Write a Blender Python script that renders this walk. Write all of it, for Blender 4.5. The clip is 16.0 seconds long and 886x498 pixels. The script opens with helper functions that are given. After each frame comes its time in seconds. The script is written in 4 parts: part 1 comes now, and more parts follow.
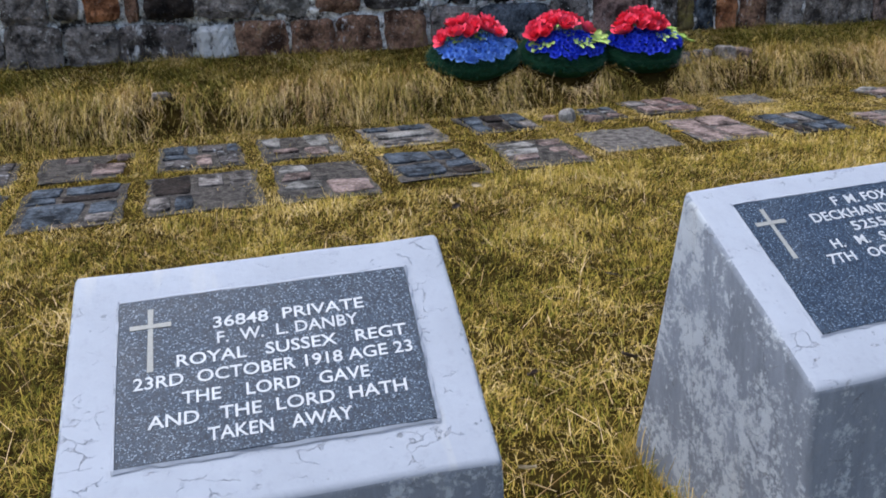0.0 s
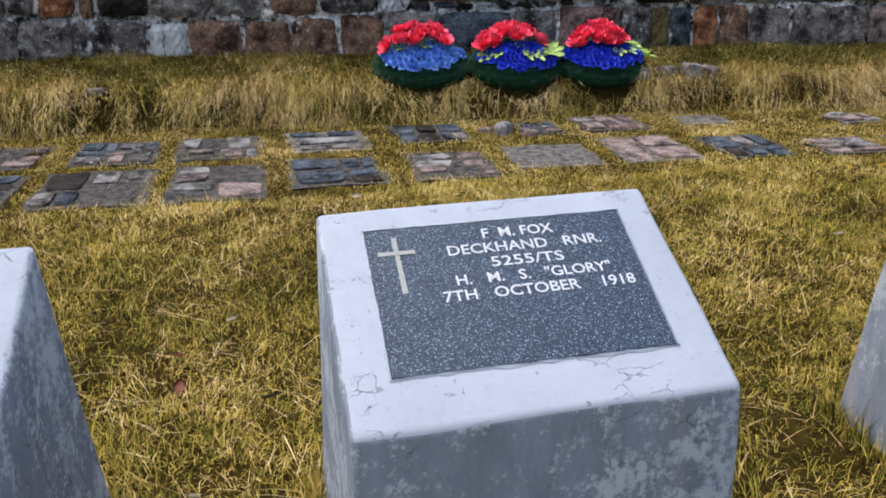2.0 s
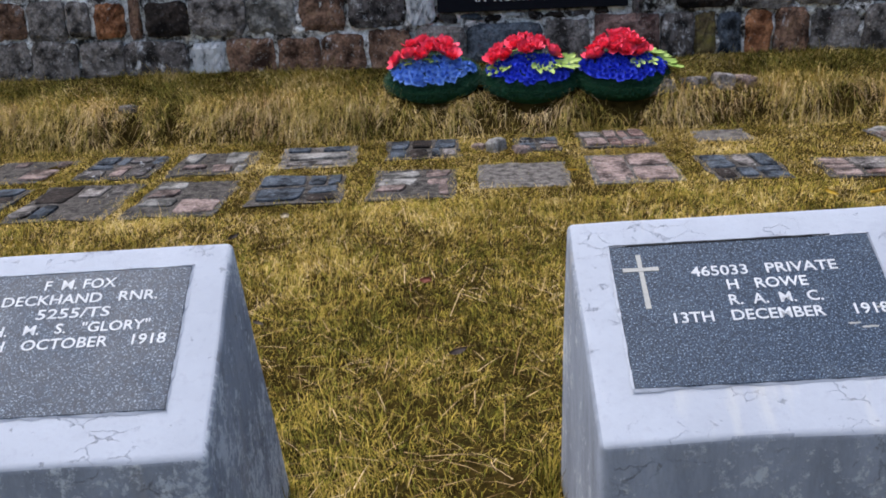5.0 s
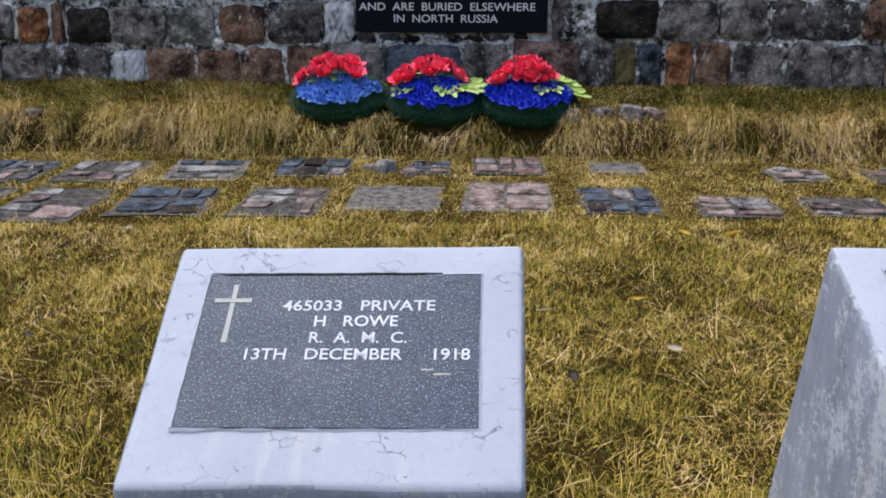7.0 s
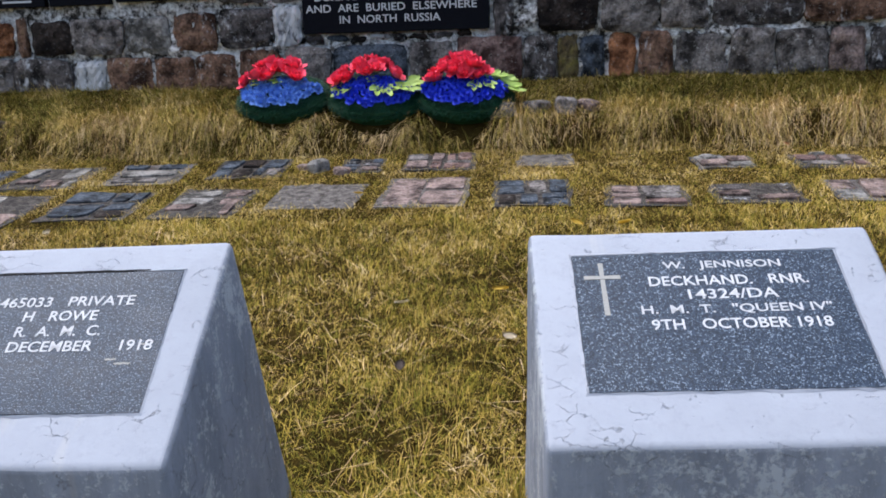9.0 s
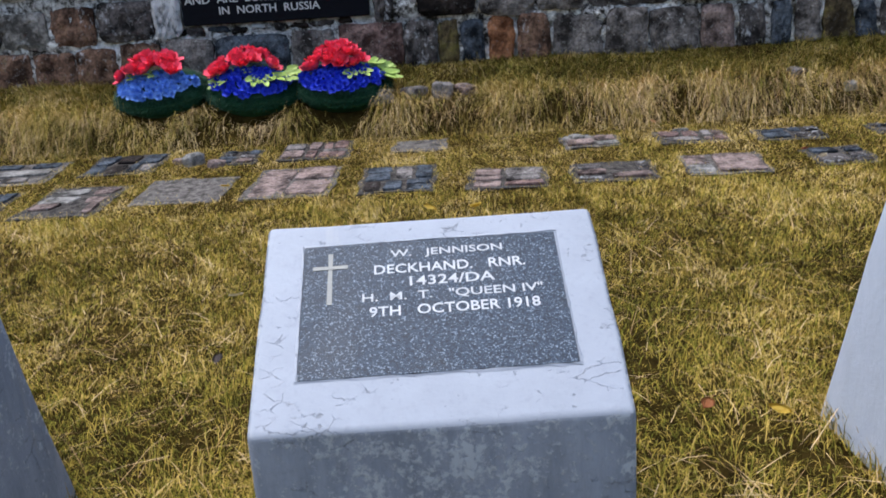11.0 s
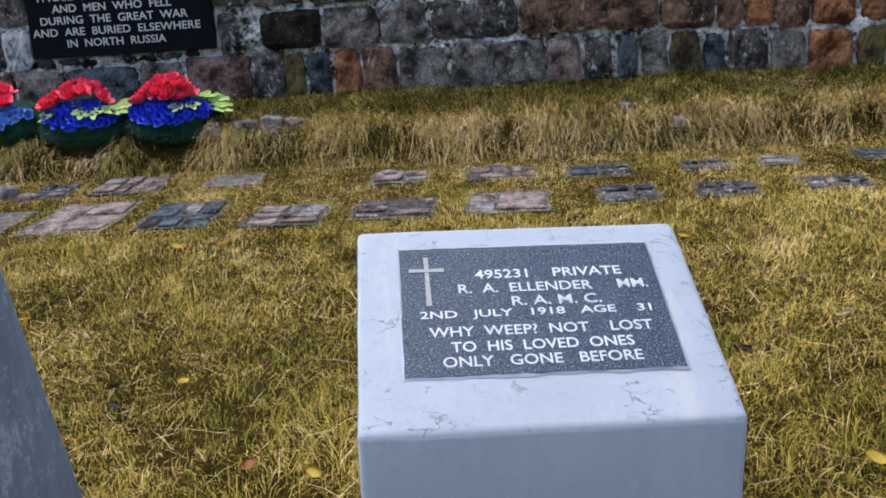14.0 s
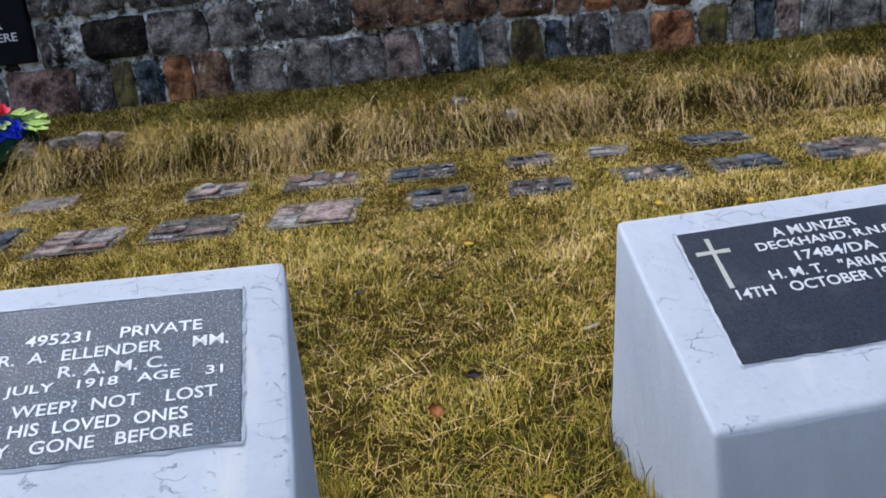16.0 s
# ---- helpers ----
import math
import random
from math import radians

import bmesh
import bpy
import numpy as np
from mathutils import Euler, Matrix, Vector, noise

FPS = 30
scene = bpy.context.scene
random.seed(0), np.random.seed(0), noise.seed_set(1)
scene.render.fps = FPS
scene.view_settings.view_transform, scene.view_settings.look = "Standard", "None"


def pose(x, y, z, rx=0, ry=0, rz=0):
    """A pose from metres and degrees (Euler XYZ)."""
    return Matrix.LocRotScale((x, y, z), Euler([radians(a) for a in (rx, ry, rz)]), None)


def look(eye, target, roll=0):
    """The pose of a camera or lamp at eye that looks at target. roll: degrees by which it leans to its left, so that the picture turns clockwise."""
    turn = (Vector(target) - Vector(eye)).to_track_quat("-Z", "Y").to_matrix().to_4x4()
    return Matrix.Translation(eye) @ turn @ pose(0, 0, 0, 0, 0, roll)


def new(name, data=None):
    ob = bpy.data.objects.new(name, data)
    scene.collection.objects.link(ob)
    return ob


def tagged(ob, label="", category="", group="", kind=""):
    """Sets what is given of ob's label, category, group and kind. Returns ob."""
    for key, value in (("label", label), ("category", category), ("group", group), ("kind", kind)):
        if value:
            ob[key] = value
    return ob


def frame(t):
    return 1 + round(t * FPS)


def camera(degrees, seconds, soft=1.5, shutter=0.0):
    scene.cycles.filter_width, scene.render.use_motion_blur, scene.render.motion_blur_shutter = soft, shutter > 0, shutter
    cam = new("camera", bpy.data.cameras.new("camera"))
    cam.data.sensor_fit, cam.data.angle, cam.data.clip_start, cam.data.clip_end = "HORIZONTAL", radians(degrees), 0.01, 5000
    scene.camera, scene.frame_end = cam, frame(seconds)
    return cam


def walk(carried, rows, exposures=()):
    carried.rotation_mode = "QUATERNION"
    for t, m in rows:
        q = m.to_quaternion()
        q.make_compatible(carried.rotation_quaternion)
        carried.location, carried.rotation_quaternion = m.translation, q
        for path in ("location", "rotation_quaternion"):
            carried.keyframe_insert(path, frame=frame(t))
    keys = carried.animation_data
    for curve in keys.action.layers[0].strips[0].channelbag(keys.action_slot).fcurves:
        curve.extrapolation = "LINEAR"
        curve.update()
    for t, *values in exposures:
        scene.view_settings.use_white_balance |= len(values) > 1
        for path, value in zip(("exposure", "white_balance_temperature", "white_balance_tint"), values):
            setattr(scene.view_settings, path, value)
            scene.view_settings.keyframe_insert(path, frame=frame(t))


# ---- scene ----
LIGHTING = [(0.0, 0.80, 5880, 8), (1.0, 0.90, 6000, 8), (3.0, 1.04, 6330, 9), (5.5, 0.92, 6120, 10), (8.5, 0.97, 6080, 10), (9.5, 0.97, 6080, 9), (12.5, 0.88, 5880, 8), (15.0, 0.97, 5900, 7), (16.0, 0.90, 5880, 7)]
cam = camera(54.0, 16.0, soft=1.8)
PATH = [
    (0, (0.313, -1.87, 1.141), (0.785, -0.003, 0.601), -2.5),
    (0.5, (0.482, -1.893, 1.133), (0.909, -0.008, 0.617), -2.1),
    (1, (0.726, -1.977, 1.145), (1.091, -0.076, 0.642), -1.3),
    (1.5, (0.881, -1.979, 1.128), (1.224, -0.081, 0.599), -5.9),
    (2, (1.068, -1.931, 1.123), (1.388, -0.027, 0.601), -0.6),
    (2.5, (1.22, -1.936, 1.144), (1.494, -0.025, 0.622), -1.8),
    (3, (1.391, -2.025, 1.158), (1.51, -0.098, 0.64), -0.4),
    (3.2, (1.454, -2.061, 1.159), (1.524, -0.127, 0.654), 0.3),
    (5.3, (2.236, -1.943, 1.196), (2.088, -0.017, 0.676), -2.4),
    (5.5, (2.306, -1.971, 1.162), (2.14, -0.046, 0.646), -2.3),
    (6, (2.485, -1.994, 1.178), (2.282, -0.072, 0.664), -2.3),
    (6.5, (2.634, -1.933, 1.163), (2.452, -0.006, 0.66), -3.3),
    (7, (2.82, -1.818, 1.176), (2.646, 0.118, 0.703), 0.4),
    (7.5, (2.951, -1.774, 1.169), (2.781, 0.158, 0.681), -2.1),
    (8, (3.104, -1.808, 1.194), (2.878, 0.121, 0.716), -1.1),
    (8.5, (3.26, -1.815, 1.199), (2.985, 0.107, 0.718), -1.2),
    (9, (3.41, -1.835, 1.187), (3.128, 0.086, 0.705), -1.9),
    (9.5, (3.538, -1.799, 1.171), (3.331, 0.13, 0.686), -3.8),
    (9.7, (3.59, -1.715, 1.136), (3.413, 0.22, 0.663), -3.1),
    (11.8, (4.028, -1.887, 1.223), (3.86, 0.029, 0.676), -4.6),
    (12, (4.124, -1.857, 1.191), (3.969, 0.063, 0.654), -5.6),
    (12.5, (4.347, -1.753, 1.169), (4.232, 0.177, 0.66), -4.3),
    (13, (4.532, -1.67, 1.18), (4.418, 0.26, 0.668), -4.6),
    (13.5, (4.659, -1.651, 1.182), (4.5, 0.283, 0.698), -3.8),
    (14, (4.829, -1.625, 1.15), (4.606, 0.309, 0.693), -3.4),
    (14.5, (4.924, -1.675, 1.156), (4.66, 0.246, 0.666), -4.2),
    (15, (5.059, -1.596, 1.146), (4.845, 0.331, 0.651), -5.6),
    (15.5, (5.256, -1.472, 1.14), (5.113, 0.466, 0.669), -4.2),
    (16, (5.413, -1.368, 1.142), (5.289, 0.568, 0.654), -6.3),
]
walk(cam, [(t, look(eye, target, roll)) for t, eye, target, roll in PATH], exposures=LIGHTING)

# ---- light: a bright overcast sky, a little stronger from the west side ----
world = bpy.data.worlds.new("overcast_sky")
scene.world = world
world.use_nodes = True
wn = world.node_tree.nodes
sky = wn.new("ShaderNodeTexSky")
sky.sky_type = "NISHITA"
sky.sun_disc = False
sky.sun_elevation, sky.sun_rotation = radians(70), radians(-76)
sky.air_density, sky.dust_density, sky.ozone_density = 1.0, 4.0, 1.0
wn["Background"].inputs["Strength"].default_value = 0.13
world.node_tree.links.new(sky.outputs["Color"], wn["Background"].inputs["Color"])
sun = new("sun", bpy.data.lights.new("sun", "SUN"))
sun.data.energy, sun.data.angle, sun.data.color = 1.6, radians(70), (1.0, 0.97, 0.93)
sun.matrix_world = look((-2.4, 0.6, 7.0), (0, 0, 0))


# ---- materials ----
def ramp(nt, fac, stops):
    node = nt.nodes.new("ShaderNodeValToRGB")
    while len(node.color_ramp.elements) < len(stops):
        node.color_ramp.elements.new(0.5)
    for el, (pos, col) in zip(node.color_ramp.elements, stops):
        el.position, el.color = pos, (*col, 1.0)
    nt.links.new(fac, node.inputs["Fac"])
    return node.outputs["Color"]


def base_material(name, rough=0.8, spec=0.3):
    mat = bpy.data.materials.new(name)
    mat.use_nodes = True
    nt = mat.node_tree
    bsdf = nt.nodes["Principled BSDF"]
    bsdf.inputs["Roughness"].default_value = rough
    bsdf.inputs["Specular IOR Level"].default_value = spec
    return mat, nt, bsdf


def coords(nt, local=True, spread=0.0):
    """Object coordinates, shifted by a random amount for each object."""
    tc = nt.nodes.new("ShaderNodeTexCoord")
    if not spread:
        return tc.outputs["Object"]
    info = nt.nodes.new("ShaderNodeObjectInfo")
    mul = nt.nodes.new("ShaderNodeMath")
    mul.operation, mul.inputs[1].default_value = "MULTIPLY", spread
    nt.links.new(info.outputs["Random"], mul.inputs[0])
    add = nt.nodes.new("ShaderNodeVectorMath")
    nt.links.new(tc.outputs["Object"], add.inputs[0])
    nt.links.new(mul.outputs[0], add.inputs[1])
    return add.outputs[0]


def tex(nt, kind, vec, scale, **kw):
    node = nt.nodes.new({"noise": "ShaderNodeTexNoise", "voronoi": "ShaderNodeTexVoronoi"}[kind])
    node.inputs["Scale"].default_value = scale
    if kind == "noise":
        node.inputs["Detail"].default_value = kw.get("detail", 5.0)
        node.inputs["Roughness"].default_value = kw.get("rough", 0.6)
    else:
        node.feature = kw.get("feature", "F1")
    nt.links.new(vec, node.inputs["Vector"])
    return node


def span(nt, value, lo, hi, a=0.0, b=1.0):
    node = nt.nodes.new("ShaderNodeMapRange")
    node.inputs["From Min"].default_value, node.inputs["From Max"].default_value = lo, hi
    node.inputs["To Min"].default_value, node.inputs["To Max"].default_value = a, b
    nt.links.new(value, node.inputs["Value"])
    return node.outputs["Result"]


def calc(nt, op, a, b):
    node = nt.nodes.new("ShaderNodeMath")
    node.operation = op
    for slot, v in zip(node.inputs, (a, b)):
        if isinstance(v, (int, float)):
            slot.default_value = v
        else:
            nt.links.new(v, slot)
    return node.outputs[0]


def blend(nt, fac, a, b):
    node = nt.nodes.new("ShaderNodeMix")
    node.data_type = "RGBA"
    for slot, v in ((node.inputs["Factor"], fac), (node.inputs["A"], a), (node.inputs["B"], b)):
        if isinstance(v, (int, float)):
            slot.default_value = v
        elif isinstance(v, tuple):
            slot.default_value = (*v, 1.0)
        else:
            nt.links.new(v, slot)
    return node.outputs["Result"]


def bump(nt, bsdf, height, strength, dist=0.004):
    node = nt.nodes.new("ShaderNodeBump")
    node.inputs["Strength"].default_value, node.inputs["Distance"].default_value = strength, dist
    nt.links.new(height, node.inputs["Height"])
    nt.links.new(node.outputs["Normal"], bsdf.inputs["Normal"])


def stretched(nt, vec, sx, sy, sz):
    node = nt.nodes.new("ShaderNodeVectorMath")
    node.operation = "MULTIPLY"
    node.inputs[1].default_value = (sx, sy, sz)
    nt.links.new(vec, node.inputs[0])
    return node.outputs[0]


def paint_material(name, paint, bare, wear, crack):
    """White masonry paint on a cap: brushed, slightly dirty, with short open cracks and a few chips."""
    mat, nt, bsdf = base_material(name, 0.72, 0.2)
    v = coords(nt, spread=40.0)
    big = tex(nt, "noise", v, 5.5, detail=7.0, rough=0.68)
    fine = tex(nt, "noise", v, 75.0, detail=5.0)
    mid = tex(nt, "noise", v, 19.0, detail=7.0, rough=0.7)
    patch = calc(nt, "ADD", calc(nt, "MULTIPLY", mid.outputs["Fac"], 0.6), calc(nt, "MULTIPLY", fine.outputs["Fac"], 0.4))
    flaked = span(nt, patch, 0.36 + wear, 0.375 + wear, 1.0, 0.0)
    line = crack_lines(nt, v, mid, 24.0, crack)
    tone = blend(nt, span(nt, big.outputs["Fac"], 0.35, 0.65), tuple(c * 0.90 for c in paint), paint)
    tone = blend(nt, span(nt, mid.outputs["Fac"], 0.50, 0.72, 0.0, 0.45), tone, tuple(c * 0.86 for c in paint))
    tone = blend(nt, span(nt, fine.outputs["Fac"], 0.55, 0.72, 0.0, 0.20), tone, tuple(c * 0.55 for c in paint))
    rust = tex(nt, "noise", stretched(nt, v, 6.0, 1.2, 0.8), 1.6, detail=4.0)
    tone = blend(nt, span(nt, rust.outputs["Fac"], 0.60, 0.74, 0.0, 0.35), tone, (0.62, 0.56, 0.45))
    col = blend(nt, flaked, tone, bare)
    col = blend(nt, line, col, (0.10, 0.10, 0.11))
    nt.links.new(col, bsdf.inputs["Base Color"])
    h = calc(nt, "SUBTRACT", calc(nt, "MULTIPLY", fine.outputs["Fac"], 0.25), calc(nt, "ADD", line, calc(nt, "MULTIPLY", flaked, 0.5)))
    h = calc(nt, "ADD", h, calc(nt, "MULTIPLY", mid.outputs["Fac"], 0.5))
    bump(nt, bsdf, h, 0.75, 0.0035)
    return mat


def crack_lines(nt, v, mid, scale, amount):
    """Short broken cracks: edges of warped cells, kept only in some places."""
    warp = nt.nodes.new("ShaderNodeVectorMath")
    warp.operation = "MULTIPLY_ADD"
    warp.inputs[1].default_value = (0.045, 0.045, 0.045)
    nt.links.new(mid.outputs["Color"], warp.inputs[0])
    nt.links.new(v, warp.inputs[2])
    cells = tex(nt, "voronoi", stretched(nt, warp.outputs[0], 0.75, 1.6, 1.5), scale, feature="DISTANCE_TO_EDGE")
    line = span(nt, cells.outputs["Distance"], 0.004, 0.020, 1.0, 0.0)
    where = tex(nt, "noise", v, 13.0, detail=5.0, rough=0.7)
    return calc(nt, "MULTIPLY", calc(nt, "MULTIPLY", line, span(nt, where.outputs["Fac"], 0.53, 0.60)), amount)


def worn_side_material(name, grey, pale, share, crack, rust=0.2, mottle=1.0):
    """Rendered side of a marker: grey cement with sharp-edged remnants of pale limewash and damp runs. share: how much limewash is left."""
    mat, nt, bsdf = base_material(name, 0.82, 0.15)
    v = coords(nt, spread=40.0)
    big = tex(nt, "noise", v, 4.2, detail=4.0, rough=0.55)
    mid = tex(nt, "noise", stretched(nt, v, 1.0, 1.0, 0.7), 24.0, detail=9.0, rough=0.78)
    fine = tex(nt, "noise", v, 95.0, detail=5.0, rough=0.7)
    runs = tex(nt, "noise", stretched(nt, v, 1.0, 1.0, 0.22), 13.0, detail=8.0, rough=0.75)
    f = calc(nt, "ADD", calc(nt, "MULTIPLY", big.outputs["Fac"], 0.30), calc(nt, "ADD", calc(nt, "MULTIPLY", mid.outputs["Fac"], 0.42), calc(nt, "MULTIPLY", fine.outputs["Fac"], 0.28)))
    left = span(nt, f, 0.530 - share, 0.575 - share)
    left = calc(nt, "MULTIPLY", left, span(nt, mid.outputs["Fac"], 0.30, 0.55, 0.35, 1.0))
    base = blend(nt, span(nt, runs.outputs["Fac"], 0.36, 0.66), tuple(c * (1 - 0.26 * mottle) for c in grey), tuple(c * (1 + 0.17 * mottle) for c in grey))
    base = blend(nt, span(nt, fine.outputs["Fac"], 0.50, 0.72, 0.0, 0.40 * mottle), base, tuple(c * 0.62 for c in grey))
    col = blend(nt, left, base, pale)
    stain = tex(nt, "noise", stretched(nt, v, 7.0, 7.0, 0.5), 1.5, detail=4.0)
    col = blend(nt, span(nt, stain.outputs["Fac"], 0.60, 0.72, 0.0, rust), col, (0.42, 0.36, 0.27))
    line = crack_lines(nt, v, mid, 14.0, crack)
    col = blend(nt, line, col, (0.09, 0.09, 0.10))
    nt.links.new(col, bsdf.inputs["Base Color"])
    h = calc(nt, "SUBTRACT", calc(nt, "ADD", calc(nt, "MULTIPLY", left, 0.2 * mottle), calc(nt, "MULTIPLY", mid.outputs["Fac"], 0.7)), line)
    h = calc(nt, "ADD", h, calc(nt, "MULTIPLY", fine.outputs["Fac"], 0.35))
    bump(nt, bsdf, h, 0.6, 0.004)
    return mat


def granite_material(name, dark, fleck, amount, rough):
    mat, nt, bsdf = base_material(name, rough, 0.25 if rough > 0.43 else 0.05)
    v = coords(nt, spread=30.0)
    a = tex(nt, "voronoi", v, 380.0)
    b = tex(nt, "noise", v, 340.0, detail=2.0)
    cloud = tex(nt, "noise", v, 14.0, detail=5.0)
    spots = span(nt, b.outputs["Fac"], 0.63 - amount, 0.70 - amount)
    sep = nt.nodes.new("ShaderNodeSeparateColor")
    nt.links.new(a.outputs["Color"], sep.inputs["Color"])
    grain = blend(nt, sep.outputs[0], tuple(c * 0.55 for c in dark), tuple(c * 1.5 for c in dark))
    col = blend(nt, spots, grain, fleck)
    col = blend(nt, calc(nt, "MULTIPLY", span(nt, cloud.outputs["Fac"], 0.55, 0.8), 0.12 if rough > 0.43 else 0.01), col, (0.22, 0.25, 0.28))
    nt.links.new(col, bsdf.inputs["Base Color"])
    nt.links.new(span(nt, cloud.outputs["Fac"], 0.3, 0.7, rough * 0.8, rough * 1.25), bsdf.inputs["Roughness"])
    bump(nt, bsdf, b.outputs["Fac"], 0.25, 0.001)
    return mat


def stone_material(name, a, b, lichen=0.3, lime=0.0, moss=0.0, scale=1.0, spec=0.12):
    """Rough quarried stone: two mineral tones, pale lichen, runs of lime and moss."""
    mat, nt, bsdf = base_material(name, 0.85, spec)
    v = coords(nt, spread=50.0)
    n1 = tex(nt, "noise", v, 9.0 * scale, detail=8.0, rough=0.65)
    n2 = tex(nt, "noise", v, 55.0 * scale, detail=5.0, rough=0.7)
    n3 = tex(nt, "noise", v, 38.0 * scale, detail=6.0, rough=0.78)
    col = blend(nt, span(nt, n1.outputs["Fac"], 0.39, 0.59), tuple(c * 0.60 for c in a), tuple(c * 1.50 for c in b))
    col = blend(nt, span(nt, n2.outputs["Fac"], 0.44, 0.64, 0.0, 0.65), col, tuple(c * 0.30 for c in a))
    if lichen:
        col = blend(nt, span(nt, n3.outputs["Fac"], 0.59, 0.64, 0.0, lichen), col, (0.50, 0.50, 0.48))
    if lime:
        runs = tex(nt, "noise", stretched(nt, v, 1.0, 1.0, 0.55), 20.0, detail=7.0, rough=0.7)
        col = blend(nt, span(nt, runs.outputs["Fac"], 0.62 - 0.25 * lime, 0.74 - 0.25 * lime, 0.0, 0.85), col, (0.55, 0.56, 0.58))
    if moss:
        col = blend(nt, span(nt, n1.outputs["Fac"], 0.62 - 0.25 * moss, 0.78 - 0.25 * moss, 0.0, 0.75), col, (0.11, 0.10, 0.02))
    nt.links.new(col, bsdf.inputs["Base Color"])
    h = calc(nt, "ADD", n1.outputs["Fac"], calc(nt, "MULTIPLY", n3.outputs["Fac"], 0.5))
    bump(nt, bsdf, calc(nt, "ADD", h, calc(nt, "MULTIPLY", n2.outputs["Fac"], 0.25)), 1.0, 0.022 / scale)
    return mat


def mortar_material(name):
    """Lime pointing: white where it is sound, grey where it has weathered, with a little moss. Near-black tones paint
    in the shade of cracks round the stones.
    """
    mat, nt, bsdf = base_material(name, 0.9, 0.2)
    v = coords(nt)
    big = tex(nt, "noise", v, 5.0, detail=9.0, rough=0.72)
    mid = tex(nt, "noise", v, 24.0, detail=7.0, rough=0.75)
    fine = tex(nt, "noise", v, 120.0, detail=3.0)
    f = calc(nt, "ADD", calc(nt, "MULTIPLY", big.outputs["Fac"], 0.45), calc(nt, "MULTIPLY", mid.outputs["Fac"], 0.55))
    col = ramp(nt, span(nt, f, 0.385, 0.585), [(0.0, (0.006, 0.005, 0.005)), (0.27, (0.022, 0.020, 0.018)), (0.42, (0.20, 0.19, 0.18)), (0.60, (0.50, 0.49, 0.475)), (0.90, (0.88, 0.88, 0.87))])
    col = blend(nt, span(nt, fine.outputs["Fac"], 0.5, 0.75, 0.0, 0.45), col, (0.10, 0.095, 0.09))
    green = tex(nt, "noise", stretched(nt, v, 0.7, 1.0, 1.6), 3.1, detail=6.0)
    col = blend(nt, span(nt, green.outputs["Fac"], 0.58, 0.70, 0.0, 0.6), col, (0.10, 0.085, 0.02))
    nt.links.new(col, bsdf.inputs["Base Color"])
    bump(nt, bsdf, calc(nt, "ADD", mid.outputs["Fac"], calc(nt, "MULTIPLY", fine.outputs["Fac"], 0.3)), 1.0, 0.018)
    return mat


def ground_material(name):
    """Dark soil under the blades near the graves; closed autumn turf over the wide ground around."""
    mat, nt, bsdf = base_material(name, 0.95, 0.0)
    v = coords(nt)
    big = tex(nt, "noise", v, 0.9, detail=6.0)
    mid = tex(nt, "noise", v, 18.0, detail=7.0, rough=0.7)
    fine = tex(nt, "noise", v, 140.0, detail=4.0, rough=0.7)
    soil = blend(nt, span(nt, mid.outputs["Fac"], 0.35, 0.65), (0.018, 0.012, 0.004), (0.060, 0.041, 0.011))
    f = calc(nt, "ADD", calc(nt, "MULTIPLY", fine.outputs["Fac"], 0.55), calc(nt, "ADD", calc(nt, "MULTIPLY", mid.outputs["Fac"], 0.25), calc(nt, "MULTIPLY", big.outputs["Fac"], 0.20)))
    turf = ramp(nt, span(nt, f, 0.34, 0.66), [(0.10, (0.018, 0.015, 0.004)), (0.40, (0.065, 0.057, 0.010)), (0.65, (0.15, 0.110, 0.024)), (0.95, (0.32, 0.24, 0.09))])
    sep = nt.nodes.new("ShaderNodeSeparateXYZ")
    nt.links.new(v, sep.inputs["Vector"])
    off_x = calc(nt, "SUBTRACT", calc(nt, "ABSOLUTE", calc(nt, "SUBTRACT", sep.outputs["X"], 3.25), 0.0), 4.45)
    off_y = calc(nt, "SUBTRACT", -0.92, sep.outputs["Y"])
    out = calc(nt, "ADD", calc(nt, "MAXIMUM", off_x, off_y), span(nt, big.outputs["Fac"], 0.3, 0.7, -0.12, 0.12))
    col = blend(nt, span(nt, out, -0.05, 0.35), soil, turf)
    nt.links.new(col, bsdf.inputs["Base Color"])
    bump(nt, bsdf, calc(nt, "ADD", mid.outputs["Fac"], calc(nt, "MULTIPLY", fine.outputs["Fac"], 0.4)), 1.0, 0.02)
    return mat


def plain_material(name, a, b, rough=0.6, scale=30.0, spec=0.3, through_light=0.0, strength=0.3):
    mat, nt, bsdf = base_material(name, rough, spec)
    v = coords(nt, spread=20.0)
    n = tex(nt, "noise", v, scale)
    info = nt.nodes.new("ShaderNodeObjectInfo")
    f = calc(nt, "ADD", calc(nt, "MULTIPLY", span(nt, n.outputs["Fac"], 0.3, 0.7), 0.6), calc(nt, "MULTIPLY", info.outputs["Random"], 0.4))
    nt.links.new(blend(nt, f, a, b), bsdf.inputs["Base Color"])
    bump(nt, bsdf, n.outputs["Fac"], strength, 0.002)
    return mat


